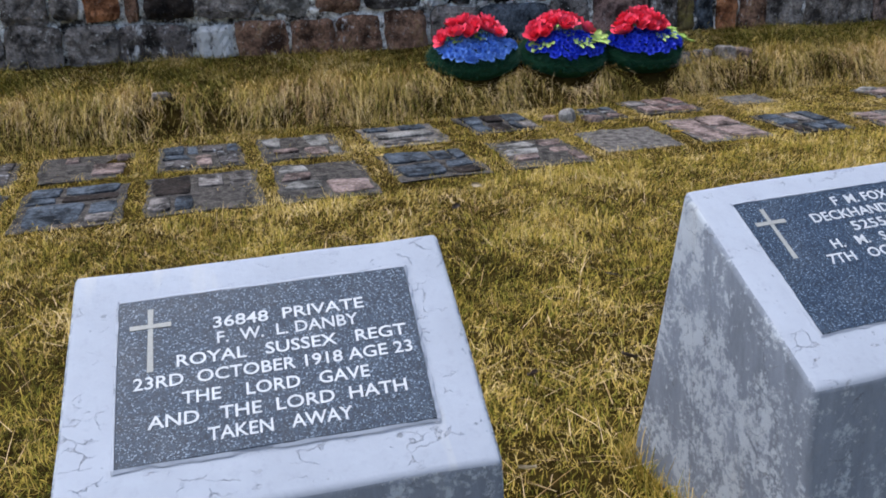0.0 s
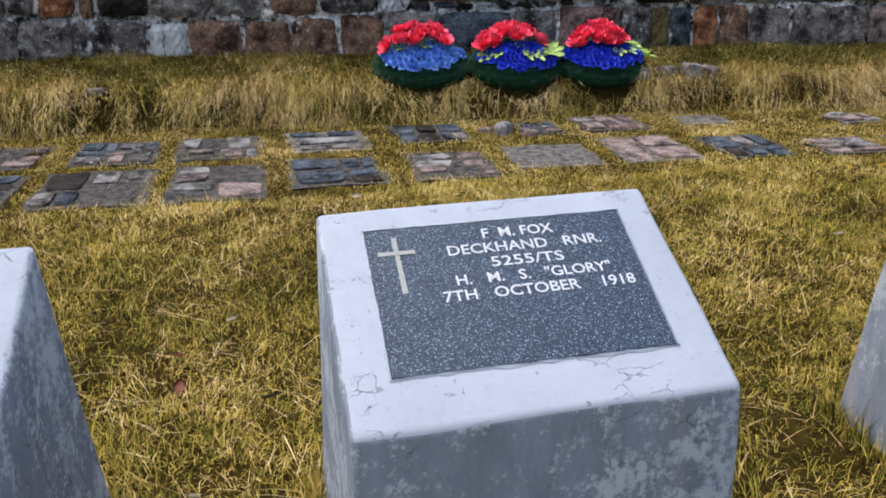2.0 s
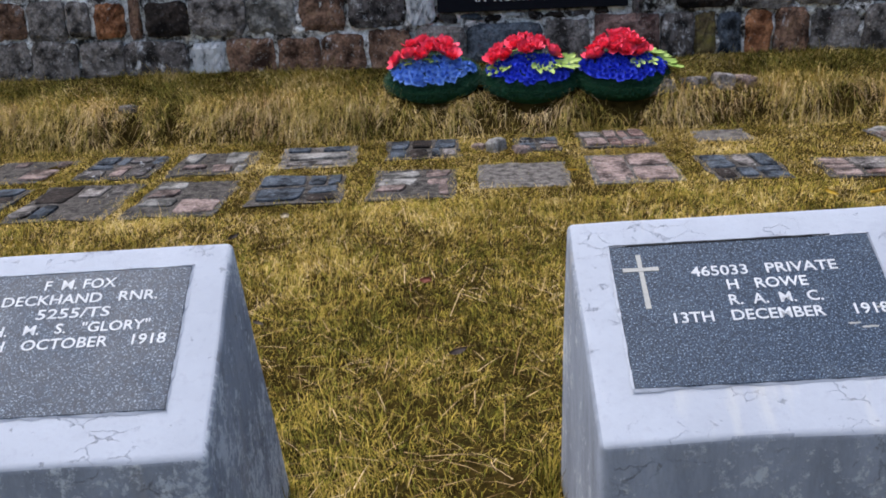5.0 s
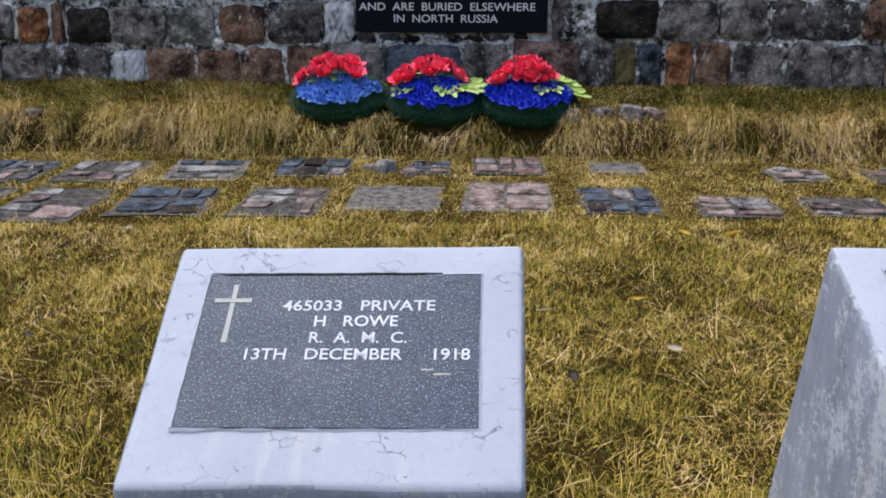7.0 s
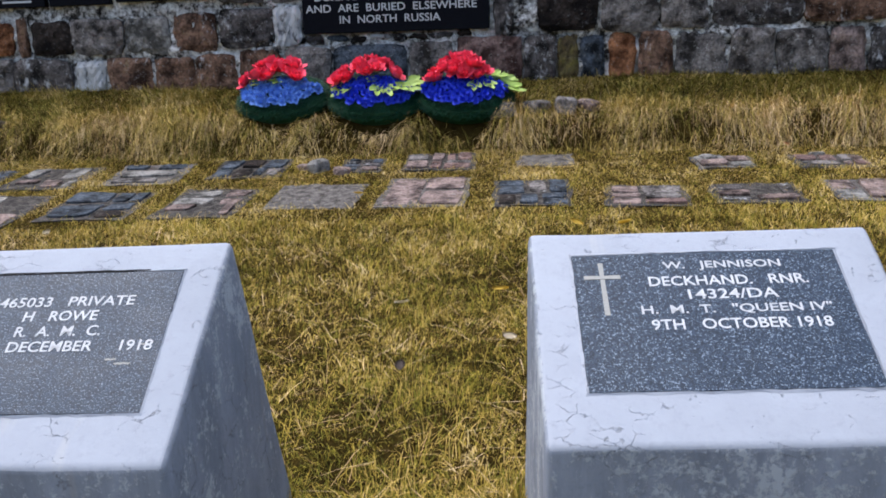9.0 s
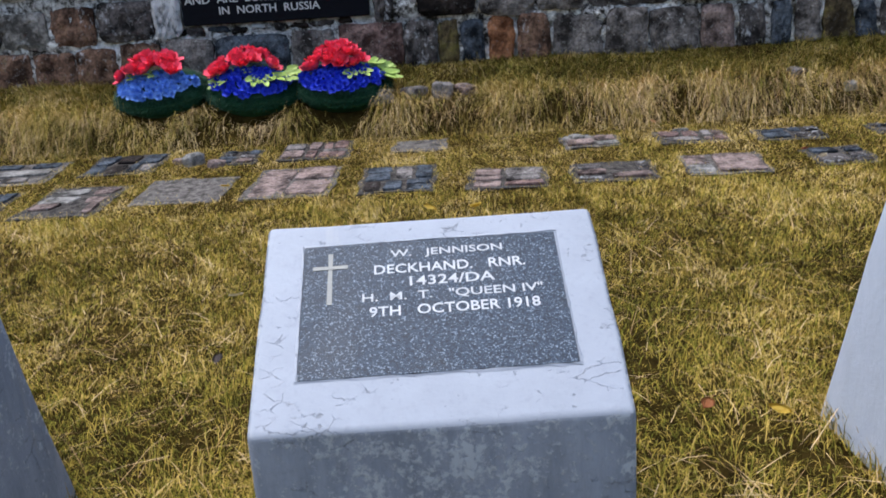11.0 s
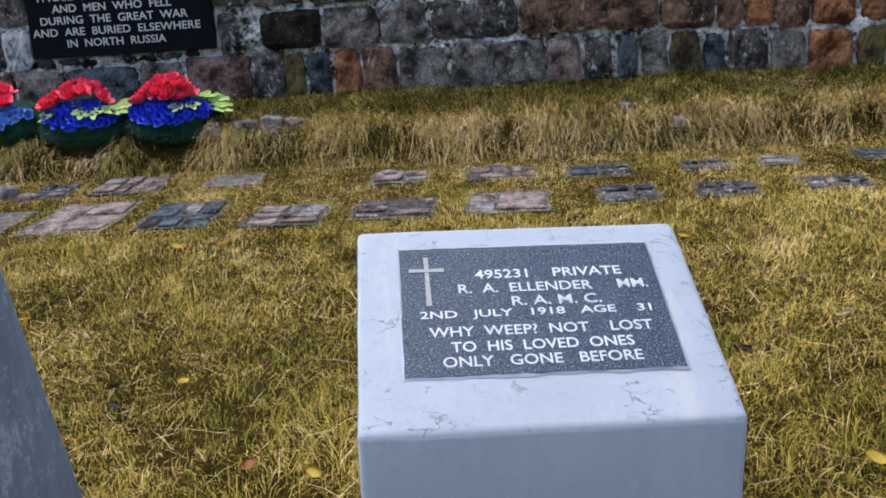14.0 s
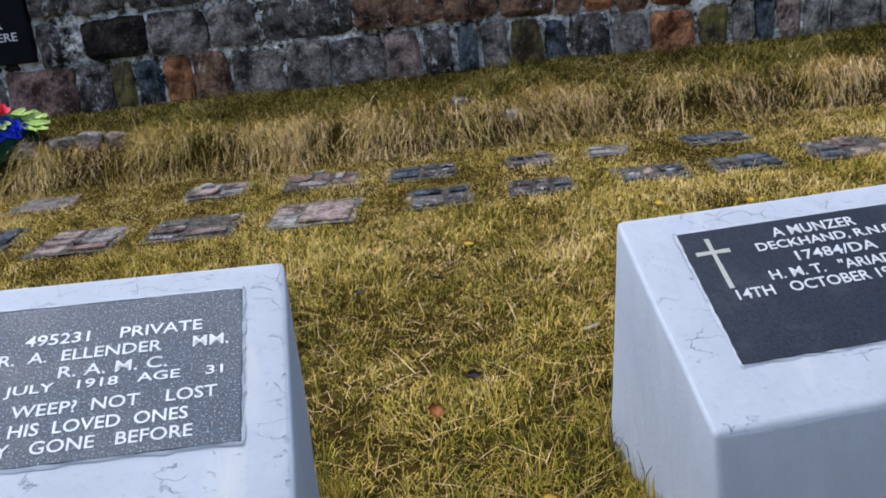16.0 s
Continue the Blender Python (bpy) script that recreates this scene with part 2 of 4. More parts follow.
def grass_material(name, stops, dry, dark=0.55):
    """Blades: each has its own tone, drifting between greener and drier patches."""
    mat, nt, bsdf = base_material(name, 0.8, 0.05)
    geo = nt.nodes.new("ShaderNodeNewGeometry")
    patch = tex(nt, "noise", geo.outputs["Position"], 2.6, detail=4.0)
    small = tex(nt, "noise", geo.outputs["Position"], 13.0, detail=3.0)
    f = calc(nt, "ADD", calc(nt, "MULTIPLY", geo.outputs["Random Per Island"], 0.78),
             calc(nt, "ADD", span(nt, patch.outputs["Fac"], 0.3, 0.7, -0.25, 0.33), span(nt, small.outputs["Fac"], 0.3, 0.7, -0.12, 0.22)))
    f = calc(nt, "ADD", f, dry)
    nt.links.new(ramp(nt, f, stops), bsdf.inputs["Base Color"])
    bsdf.inputs["Subsurface Weight"].default_value = 0.0
    return mat


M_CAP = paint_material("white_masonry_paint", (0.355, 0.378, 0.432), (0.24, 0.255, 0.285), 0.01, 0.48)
# M_SIDE and M_SIDE_SOFT: worn cement grey, with some upright-face shade in the colour.
M_SIDE = worn_side_material("worn_shaded_grey_cement", (0.225, 0.245, 0.288), (0.42, 0.445, 0.485), 0.04, 0.6)
M_SIDE_SOFT = worn_side_material("streaked_shaded_grey_cement", (0.245, 0.265, 0.310), (0.40, 0.42, 0.45), 0.02, 0.5, 0.35)
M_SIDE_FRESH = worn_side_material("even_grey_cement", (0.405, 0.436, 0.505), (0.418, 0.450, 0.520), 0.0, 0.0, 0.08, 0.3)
M_GRANITE = granite_material("speckled_blue_granite", (0.021, 0.033, 0.055), (0.20, 0.25, 0.32), 0.05, 0.45)
M_BLACK = granite_material("polished_black_granite", (0.0045, 0.005, 0.008), (0.06, 0.07, 0.09), -0.09, 0.38)
M_NAVY = granite_material("smooth_navy_granite", (0.013, 0.016, 0.026), (0.07, 0.08, 0.10), -0.09, 0.44)
M_LETTER = plain_material("white_letter_paint", (0.42, 0.43, 0.45), (0.60, 0.61, 0.63), 0.6, 120.0)
M_CROSS = plain_material("bronze_grey_cross", (0.25, 0.25, 0.235), (0.36, 0.355, 0.33), 0.6, 160.0)
M_GAP = plain_material("black_open_joint", (0.010, 0.010, 0.012), (0.03, 0.03, 0.03), 0.9, 60.0, 0.0)
M_MORTAR = mortar_material("old_lime_mortar")
M_BED = stone_material("grey_bedding_concrete", (0.075, 0.066, 0.061), (0.125, 0.113, 0.104), 0.3, scale=3.0)
M_SOIL = ground_material("mossy_soil_and_turf")
STONES = {
    "g": stone_material("grey_stone", (0.042, 0.037, 0.035), (0.178, 0.160, 0.152), 0.65),
    "d": stone_material("dark_stone", (0.021, 0.019, 0.019), (0.088, 0.078, 0.076), 0.55, lime=0.25),
    "k": stone_material("black_brown_stone", (0.009, 0.007, 0.007), (0.030, 0.023, 0.020), 0.2),
    "b": stone_material("brown_stone", (0.052, 0.028, 0.019), (0.165, 0.098, 0.068), 0.4, lime=0.1, moss=0.1),
    "o": stone_material("rusty_orange_stone", (0.115, 0.040, 0.016), (0.275, 0.125, 0.062), 0.3),
    "r": stone_material("reddish_stone", (0.081, 0.044, 0.039), (0.189, 0.127, 0.114), 0.55),
    "l": stone_material("pale_grey_stone", (0.105, 0.100, 0.093), (0.220, 0.210, 0.198), 0.4),
    "p": stone_material("pinkish_grey_stone", (0.080, 0.057, 0.051), (0.225, 0.168, 0.152), 0.45),
    "s": stone_material("blue_slate", (0.012, 0.016, 0.022), (0.072, 0.085, 0.105), 0.25),
    "m": stone_material("mossy_brown_stone", (0.052, 0.039, 0.023), (0.111, 0.085, 0.044), 0.15, moss=0.6),
    "w": stone_material("limewashed_stone", (0.078, 0.078, 0.085), (0.195, 0.195, 0.202), 0.4, lime=1.0),
}
M_BED_DARK = stone_material("dark_bedding_concrete", (0.030, 0.027, 0.025), (0.070, 0.062, 0.056), 0.3, scale=3.0)
# The first stop blackens some blades, painting in the shade of gaps between them.
GRASS = [(0.0, (0.024, 0.019, 0.005)), (0.16, (0.190, 0.188, 0.026)), (0.42, (0.375, 0.272, 0.044)), (0.68, (0.565, 0.390, 0.108)), (0.97, (0.74, 0.57, 0.29))]
M_LAWN = grass_material("autumn_lawn_blades", GRASS, -0.18)
M_STRIP = grass_material("dry_strip_blades", GRASS, 0.02)
M_BANK = grass_material("dry_bank_blades", [(0.00, (0.016, 0.011, 0.004)), (0.22, (0.185, 0.180, 0.032)), (0.48, (0.43, 0.315, 0.072)), (0.75, (0.56, 0.395, 0.135)), (0.98, (0.76, 0.58, 0.31))], 0.05)
M_TERRACE = grass_material("olive_terrace_blades", [(0.00, (0.016, 0.013, 0.004)), (0.30, (0.165, 0.165, 0.030)), (0.55, (0.34, 0.27, 0.060)), (0.80, (0.50, 0.37, 0.125)), (0.98, (0.70, 0.55, 0.29))], 0.0)
M_STRAW = grass_material("bleached_straw_blades", [(0.04, (0.040, 0.024, 0.011)), (0.32, (0.35, 0.220, 0.090)), (0.92, (0.72, 0.53, 0.30))], 0.04)


# ---- mesh helpers ----
def part(name, bm, material, parent=None, label="", smooth=False):
    me = bpy.data.meshes.new(name)
    bm.to_mesh(me)
    bm.free()
    return mesh_part(name, me, material, parent, label, smooth)


def mesh_part(name, me, material, parent=None, label="", smooth=False):
    for m in material if isinstance(material, (list, tuple)) else [material]:
        if m.name not in me.materials:
            me.materials.append(m)
    if smooth:
        me.polygons.foreach_set("use_smooth", [True] * len(me.polygons))
    ob = new(name, me)
    if parent:
        ob.parent = parent
    return tagged(ob, label) if label else ob


def sway(x, y, seed, waves=6, scale=1.0):
    """Smooth noise between about -1 and 1 for numbers or arrays."""
    r = random.Random(seed)
    out = 0.0
    for i in range(waves):
        a, k, ph = r.uniform(0, math.tau), scale * r.uniform(0.6, 2.4), r.uniform(0, math.tau)
        out = out + np.sin((x * math.cos(a) + y * math.sin(a)) * k + ph)
    return out / waves * 1.6


WALL_Y = 3.54


def lawn_z(x, y):
    """The lawn rises gently towards the wall and flattens out behind the walker."""
    yy = np.maximum(y, -3.0)
    return 0.255 + 0.105 * yy + 0.006 * (np.clip(x, -4.0, 10.0) - 2.5)


def foot_y(x):
    return 2.83 + 0.05 * sway(x, 0 * x, 5, 4, 1.6)


def ground_z(x, y):
    x, y = np.asarray(x, float), np.asarray(y, float)
    lawn = lawn_z(x, np.minimum(y, 3.0)) + np.where(y > 1.4, 0.003, 0.008) * sway(x, y, 3, 6, 5.0)
    foot = foot_y(x)
    lip = foot + 0.16
    top = 0.755 + 0.002 * (np.clip(x, -4, 10) - 2.5) + (np.clip(y, 0, 3.9) - lip) * 0.27 + 0.012 * sway(x, y, 9, 6, 6.0)
    f = np.clip((y - foot) / 0.16, 0, 1)
    f = f * f * (3 - 2 * f)
    return lawn * (1 - f) + top * f


# ---- ground: one sheet to the horizon ----
def build_ground():
    gx = np.concatenate([[-400, -120, -40, -14, -6], np.arange(-3, 10.01, 0.06), [13, 22, 50, 130, 400]])
    gy = np.concatenate([[-400, -120, -40, -14, -6], np.arange(-2.6, 4.01, 0.05), [6, 14, 40, 120, 400]])
    xx, yy = np.meshgrid(gx, gy)
    zz = ground_z(xx, yy)
    co = np.stack([xx, yy, zz], -1).reshape(-1, 3)
    nx, ny = len(gx), len(gy)
    i = (np.arange(ny - 1)[:, None] * nx + np.arange(nx - 1)[None]).reshape(-1)
    faces = np.stack([i, i + 1, i + nx + 1, i + nx], -1)
    me = bpy.data.meshes.new("ground")
    me.from_pydata(co.tolist(), [], faces.tolist())
    tagged(mesh_part("ground", me, M_SOIL, smooth=True), "dark mossy soil under the autumn lawn and bank", "ground", kind="structure")


build_ground()


# ---- wall of squared rubble in lime mortar ----
def box_bm(x0, x1, y0, y1, z0, z1):
    bm = bmesh.new()
    bmesh.ops.create_cube(bm, size=1.0)
    for v in bm.verts:
        v.co = Vector(((x0 + x1) / 2 + v.co.x * (x1 - x0), (y0 + y1) / 2 + v.co.y * (y1 - y0), (z0 + z1) / 2 + v.co.z * (z1 - z0)))
    return bm


def rough_stone(w, h, d, seed, n=8, m=6, round_by=0.011, lift=0.005):
    """A squared block seen from its front (-y): a pillowed, uneven face with ragged rounded corners."""
    r = random.Random(seed)
    bm = bmesh.new()
    lean = [r.uniform(-0.014, 0.014) for _ in range(8)]
    sq = r.uniform(0.02, 0.14)
    grid = []
    for j in range(m + 1):
        row = []
        for i in range(n + 1):
            u, v = i / n, j / m
            x = (u - 0.5) * w * math.sqrt(1 - sq * 0.6 * (2 * v - 1) ** 4)
            z = (v - 0.5) * h * math.sqrt(1 - sq * (2 * u - 1) ** 4)
            x += (lean[0] * (1 - v) + lean[1] * v) * (1 - u) + (lean[2] * (1 - v) + lean[3] * v) * u
            z += (lean[4] * (1 - u) + lean[5] * u) * (1 - v) + (lean[6] * (1 - u) + lean[7] * u) * v
            edge_u, edge_v = i in (0, n), j in (0, m)
            y = r.uniform(-lift, lift)
            if edge_u or edge_v:
                y += round_by * r.uniform(0.7, 1.9)
            if edge_u and edge_v:
                x -= math.copysign(round_by * r.uniform(0.3, 1.0), x)
                z -= math.copysign(round_by * r.uniform(0.3, 1.0), z)
            elif edge_u:
                x += r.uniform(-0.006, 0.006)
            elif edge_v:
                z += r.uniform(-0.006, 0.006)
            row.append(bm.verts.new((x, y, z)))
        grid.append(row)
    for j in range(m):
        for i in range(n):
            bm.faces.new((grid[j][i], grid[j][i + 1], grid[j + 1][i + 1], grid[j + 1][i]))
    rim = grid[0] + [grid[j][n] for j in range(1, m + 1)] + grid[m][n - 1::-1] + [grid[j][0] for j in range(m - 1, 0, -1)]
    back = [bm.verts.new((v.co.x, d, v.co.z)) for v in rim]
    for k in range(len(rim)):
        q = (k + 1) % len(rim)
        bm.faces.new((rim[k], back[k], back[q], rim[q]))
    bmesh.ops.recalc_face_normals(bm, faces=bm.faces)
    return bm


def mortar_core():
    """The core of the wall, its pointing lumpy between the stones."""
    bm = box_bm(-7, 14, WALL_Y + 0.06, WALL_Y + 0.5, 0.3, 2.05)
    xs = [-7.0, -4.0] + [-2.4 + 0.021 * k for k in range(560)] + [10.5, 14.0]
    zs = [0.3, 0.7] + [0.84 + 0.022 * k for k in range(36)] + [1.75, 2.05]
    grid = []
    for z in zs:
        row = []
        for x in xs:
            n = noise.noise(Vector((x * 7, z * 11, 2.0))) * 0.030 + noise.noise(Vector((x * 29, z * 31, 7.0))) * 0.012
            row.append(bm.verts.new((x, WALL_Y + 0.006 - n, z)))
        grid.append(row)
    for p, q in zip(grid, grid[1:]):
        for i in range(len(xs) - 1):
            bm.faces.new((p[i], p[i + 1], q[i + 1], q[i]))
    return bm


def build_wall():
    wall = tagged(part("wall_memorial", mortar_core(), M_MORTAR, smooth=True),
                  "old rubble wall of dark squared stones in pale lime mortar", "stone wall", kind="structure")
    rnd = random.Random(4)
    lower = [(-0.78, "g"), (-0.47, "g"), (-0.17, "d"), (0.24, "w"), (0.47, "b"), (0.79, "b"), (1.07, "b"), (1.36, "b"), (1.65, "g"), 
             (1.97, "s"), (2.44, "g"), (2.74, "r"), (3.14, "d"), (3.35, "m"), (3.47, "s"), (3.64, "o"), (3.82, "b"), (4.03, "g"), 
             (4.34, "g"), (4.60, "g"), (4.90, "p"), (5.10, "d"), (5.28, "s"), (5.43, "g"), (5.58, "m"), (5.77, "s"), (5.91, "d"), 
             (6.14, "g"), (6.35, "o"), (6.60, "m"), (6.77, "g"), (6.90, "s"), (7.02, "p"), (7.15, "l"), (7.30, "l"), (7.55, "")]
    upper = [(-0.78, "g"), (-0.51, "g"), (-0.36, "o"), (-0.13, "b"), (-0.03, "k"), (0.26, "g"), (0.62, "l"), (0.93, "b"), (1.24, "d"), 
             (1.61, "w"), (1.80, ""), (2.955, "d"), (3.10, ""), (3.22, "k"), (3.60, "g"), (3.94, "g"), (4.22, "d"), (4.75, "b"), (5.24, "b"), (5.54, "b"), 
             (5.85, "b"), (6.00, "o"), (6.17, "b"), (6.35, "o"), (6.62, "o"), (6.85, "o"), (7.10, "b"), (7.40, "")]
    third = [(-0.9, "g"), (-0.42, ""), (1.25, "d"), (1.58, "g"), (1.80, ""), (2.96, "d"), (3.2, "g"), (3.5, "d"), (3.95, "g"), (4.4, "g"), (4.75, "d"), (5.2, "b"),
             (5.7, "g"), (6.1, "b"), (6.6, "d"), (7.0, "g"), (7.4, "")]

    def joint(x):
        return 1.118 + 0.045 * float(np.clip((x - 1.2) / 2.0, 0, 1)) + 0.012 * float(sway(x, 0.0, 21, 4, 2.0)) - 0.025 * float(np.clip((x - 4.2) / 2.0, 0, 1.6))

    def lay(spec, z_lo, z_hi, seed):
        spec = list(spec)
        x = spec[0][0]
        while x > -6.5:
            x -= rnd.uniform(0.2, 0.42)
            spec.insert(0, (x, rnd.choice("ggdbbrs")))
        x = spec[-1][0]
        spec[-1] = (x, rnd.choice("gdb"))
        while x < 13.0:
            x += rnd.uniform(0.2, 0.42)
            spec.append((x, rnd.choice("ggdbbrs")))
        for (x0, kind), (x1, _) in zip(spec, spec[1:]):
            if not kind:
                continue
            gap = rnd.uniform(0.010, 0.028)
            lo, hi = z_lo((x0 + x1) / 2), z_hi((x0 + x1) / 2)
            hi -= rnd.uniform(0.003, 0.014)
            lo += rnd.uniform(0.003, 0.014)
            seed += 1
            st = part("stone", rough_stone(x1 - x0 - gap, hi - lo, 0.10, seed), STONES[kind], wall)
            st.location = ((x0 + x1) / 2, WALL_Y - rnd.uniform(0.014, 0.042), (lo + hi) / 2)

    lay(lower, lambda x: 0.85 + 0.004 * x, joint, 100)
    lay(upper, joint, lambda x: joint(x) + 0.245, 300)
    lay(third, lambda x: joint(x) + 0.262, lambda x: joint(x) + 0.50, 500)
    x = 1.70
    for k, kind in enumerate("kdskwdkdk"):
        w = 0.10 + 0.06 * (k * 7 % 5) / 4
        lo = joint(x + w / 2) + 0.004
        sliver = part("stone", rough_stone(w - 0.012, 1.196 - lo, 0.10, 900 + k, 6, 3, 0.007, 0.004), STONES[kind], wall)
        sliver.location = (x + w / 2, WALL_Y - 0.012, (lo + 1.196) / 2)
        x += w
    for k in range(2):
        lay([(-1.0, "g"), (-0.6, "d")], lambda x, k=k: joint(x) + 0.51 + 0.2 * k, lambda x, k=k: joint(x) + 0.70 + 0.2 * k, 700 + 100 * k)
    part("coping_slab", box_bm(-7, 14, WALL_Y - 0.05, WALL_Y + 0.55, 2.05, 2.12), M_MORTAR, wall)
    return wall


build_wall()


# ---- writing ----
def text_mesh(body, width, height, depth=0.0006):
    """Flat raised capitals with the built-in font, scaled to a width and a cap height, centred on the origin in the xy plane."""
    cu = bpy.data.curves.new("lettering", "FONT")
    cu.body, cu.align_x, cu.align_y = body, "CENTER", "CENTER"
    cu.resolution_u, cu.extrude, cu.offset = 3, 0.02, 0.008
    ob = new("lettering_curve", cu)
    bpy.context.view_layer.update()
    me = bpy.data.meshes.new_from_object(ob.evaluated_get(bpy.context.evaluated_depsgraph_get()))
    bpy.data.objects.remove(ob)
    n = len(me.vertices)
    co = np.empty(n * 3)
    me.vertices.foreach_get("co", co)
    co = co.reshape(-1, 3)
    lo, hi = co.min(0), co.max(0)
    co -= (lo + hi) / 2
    co *= np.array([width / (hi[0] - lo[0]), height / (hi[1] - lo[1]), depth * 2 / (hi[2] - lo[2])])
    me.vertices.foreach_set("co", co.reshape(-1))
    me.update()
    return me


def place_text(parent, body, x, y, width, height, z, material, name="lettering"):
    ob = mesh_part(name, text_mesh(body, width, height), material, parent)
    ob.location = (x, y, z)
    return tagged(ob, kind="stuff")


# ---- sloped grave markers ----
PLAQUE_W = 0.44


def marker_body(seed, hb, hf, TOP_DY, TOP_DZ, TOP_ANGLE):
    """A wedge of concrete: level back edge, sloping top with a shallow bed for the tablet, leaning back and flared sides."""
    r = random.Random(seed)
    bm = bmesh.new()
    j = lambda a: r.uniform(-a, a)
    tb = [(-hb - 0.003, 0.005, 0.002), (hb + 0.003, 0.005, 0.002)]
    tf = [(hf, -TOP_DY, -TOP_DZ), (-hf, -TOP_DY, -TOP_DZ)]
    bb = [(-0.300, 0.215, -0.80), (0.300, 0.215, -0.80)]
    bf = [(0.286, -TOP_DY + 0.010, -0.80), (-0.286, -TOP_DY + 0.010, -0.80)]
    v = [bm.verts.new((x + j(0.004), y + j(0.004), z + j(0.003))) for x, y, z in tb + tf + bb + bf]
    a, b, c, d, e, f, g, h = v
    top = bm.faces.new((a, d, c, b))
    for q in ((a, b, f, e), (d, h, g, c), (a, e, h, d), (b, c, g, f), (e, f, g, h)):
        bm.faces.new(q)
    bmesh.ops.recalc_face_normals(bm, faces=bm.faces)
    bmesh.ops.bevel(bm, geom=[ed for ed in bm.edges if not all(vv.co.z < -0.7 for vv in ed.verts)], offset=0.011, segments=3, profile=0.55, affect="EDGES")
    bmesh.ops.subdivide_edges(bm, edges=[ed for ed in bm.edges if ed.calc_length() > 0.1], cuts=5, use_grid_fill=True)
    bmesh.ops.triangulate(bm, faces=[f for f in bm.faces if len(f.verts) > 4])
    slope = Vector((0, -math.sin(radians(TOP_ANGLE)), math.cos(radians(TOP_ANGLE))))
    for vert in bm.verts:
        p = vert.co
        n = noise.noise(Vector((p.x * 9 + seed, p.y * 9, p.z * 9))) * (0.0012 if abs(p.dot(slope)) < 0.004 and abs(p.x) < hb - 0.03 else 0.0045)
        vert.co += Vector((math.copysign(n, p.x), n, n * 0.6))
    bm.normal_update()
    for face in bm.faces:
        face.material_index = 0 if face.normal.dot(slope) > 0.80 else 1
        face.smooth = True
    return bm


def ragged_strip(x0, x1, y, width, z, r, n=30):
    """A thin smeared ribbon along x: its upper edge nearly straight, its lower edge torn."""
    bm = bmesh.new()
    rows = []
    for k in range(n + 1):
        f = k / n
        x = x0 + (x1 - x0) * f
        w = width * (0.86 + 0.10 * math.sin(7 * f + 40 * width) + r.uniform(-0.04, 0.04)) * min(1.0, 0.15 + 6 * min(f, 1 - f))
        up = y + r.uniform(-0.0006, 0.0006)
        rows.append([bm.verts.new((x, up, z)), bm.verts.new((x, up - w, z)), bm.verts.new((x, up - w - 0.0008, z - 0.0022)), bm.verts.new((x, up, z - 0.0022))])
    for p, q in zip(rows, rows[1:]):
        for i in range(3):
            bm.faces.new((p[i], p[i + 1], q[i + 1], q[i]))
    bmesh.ops.recalc_face_normals(bm, faces=bm.faces)
    return bm


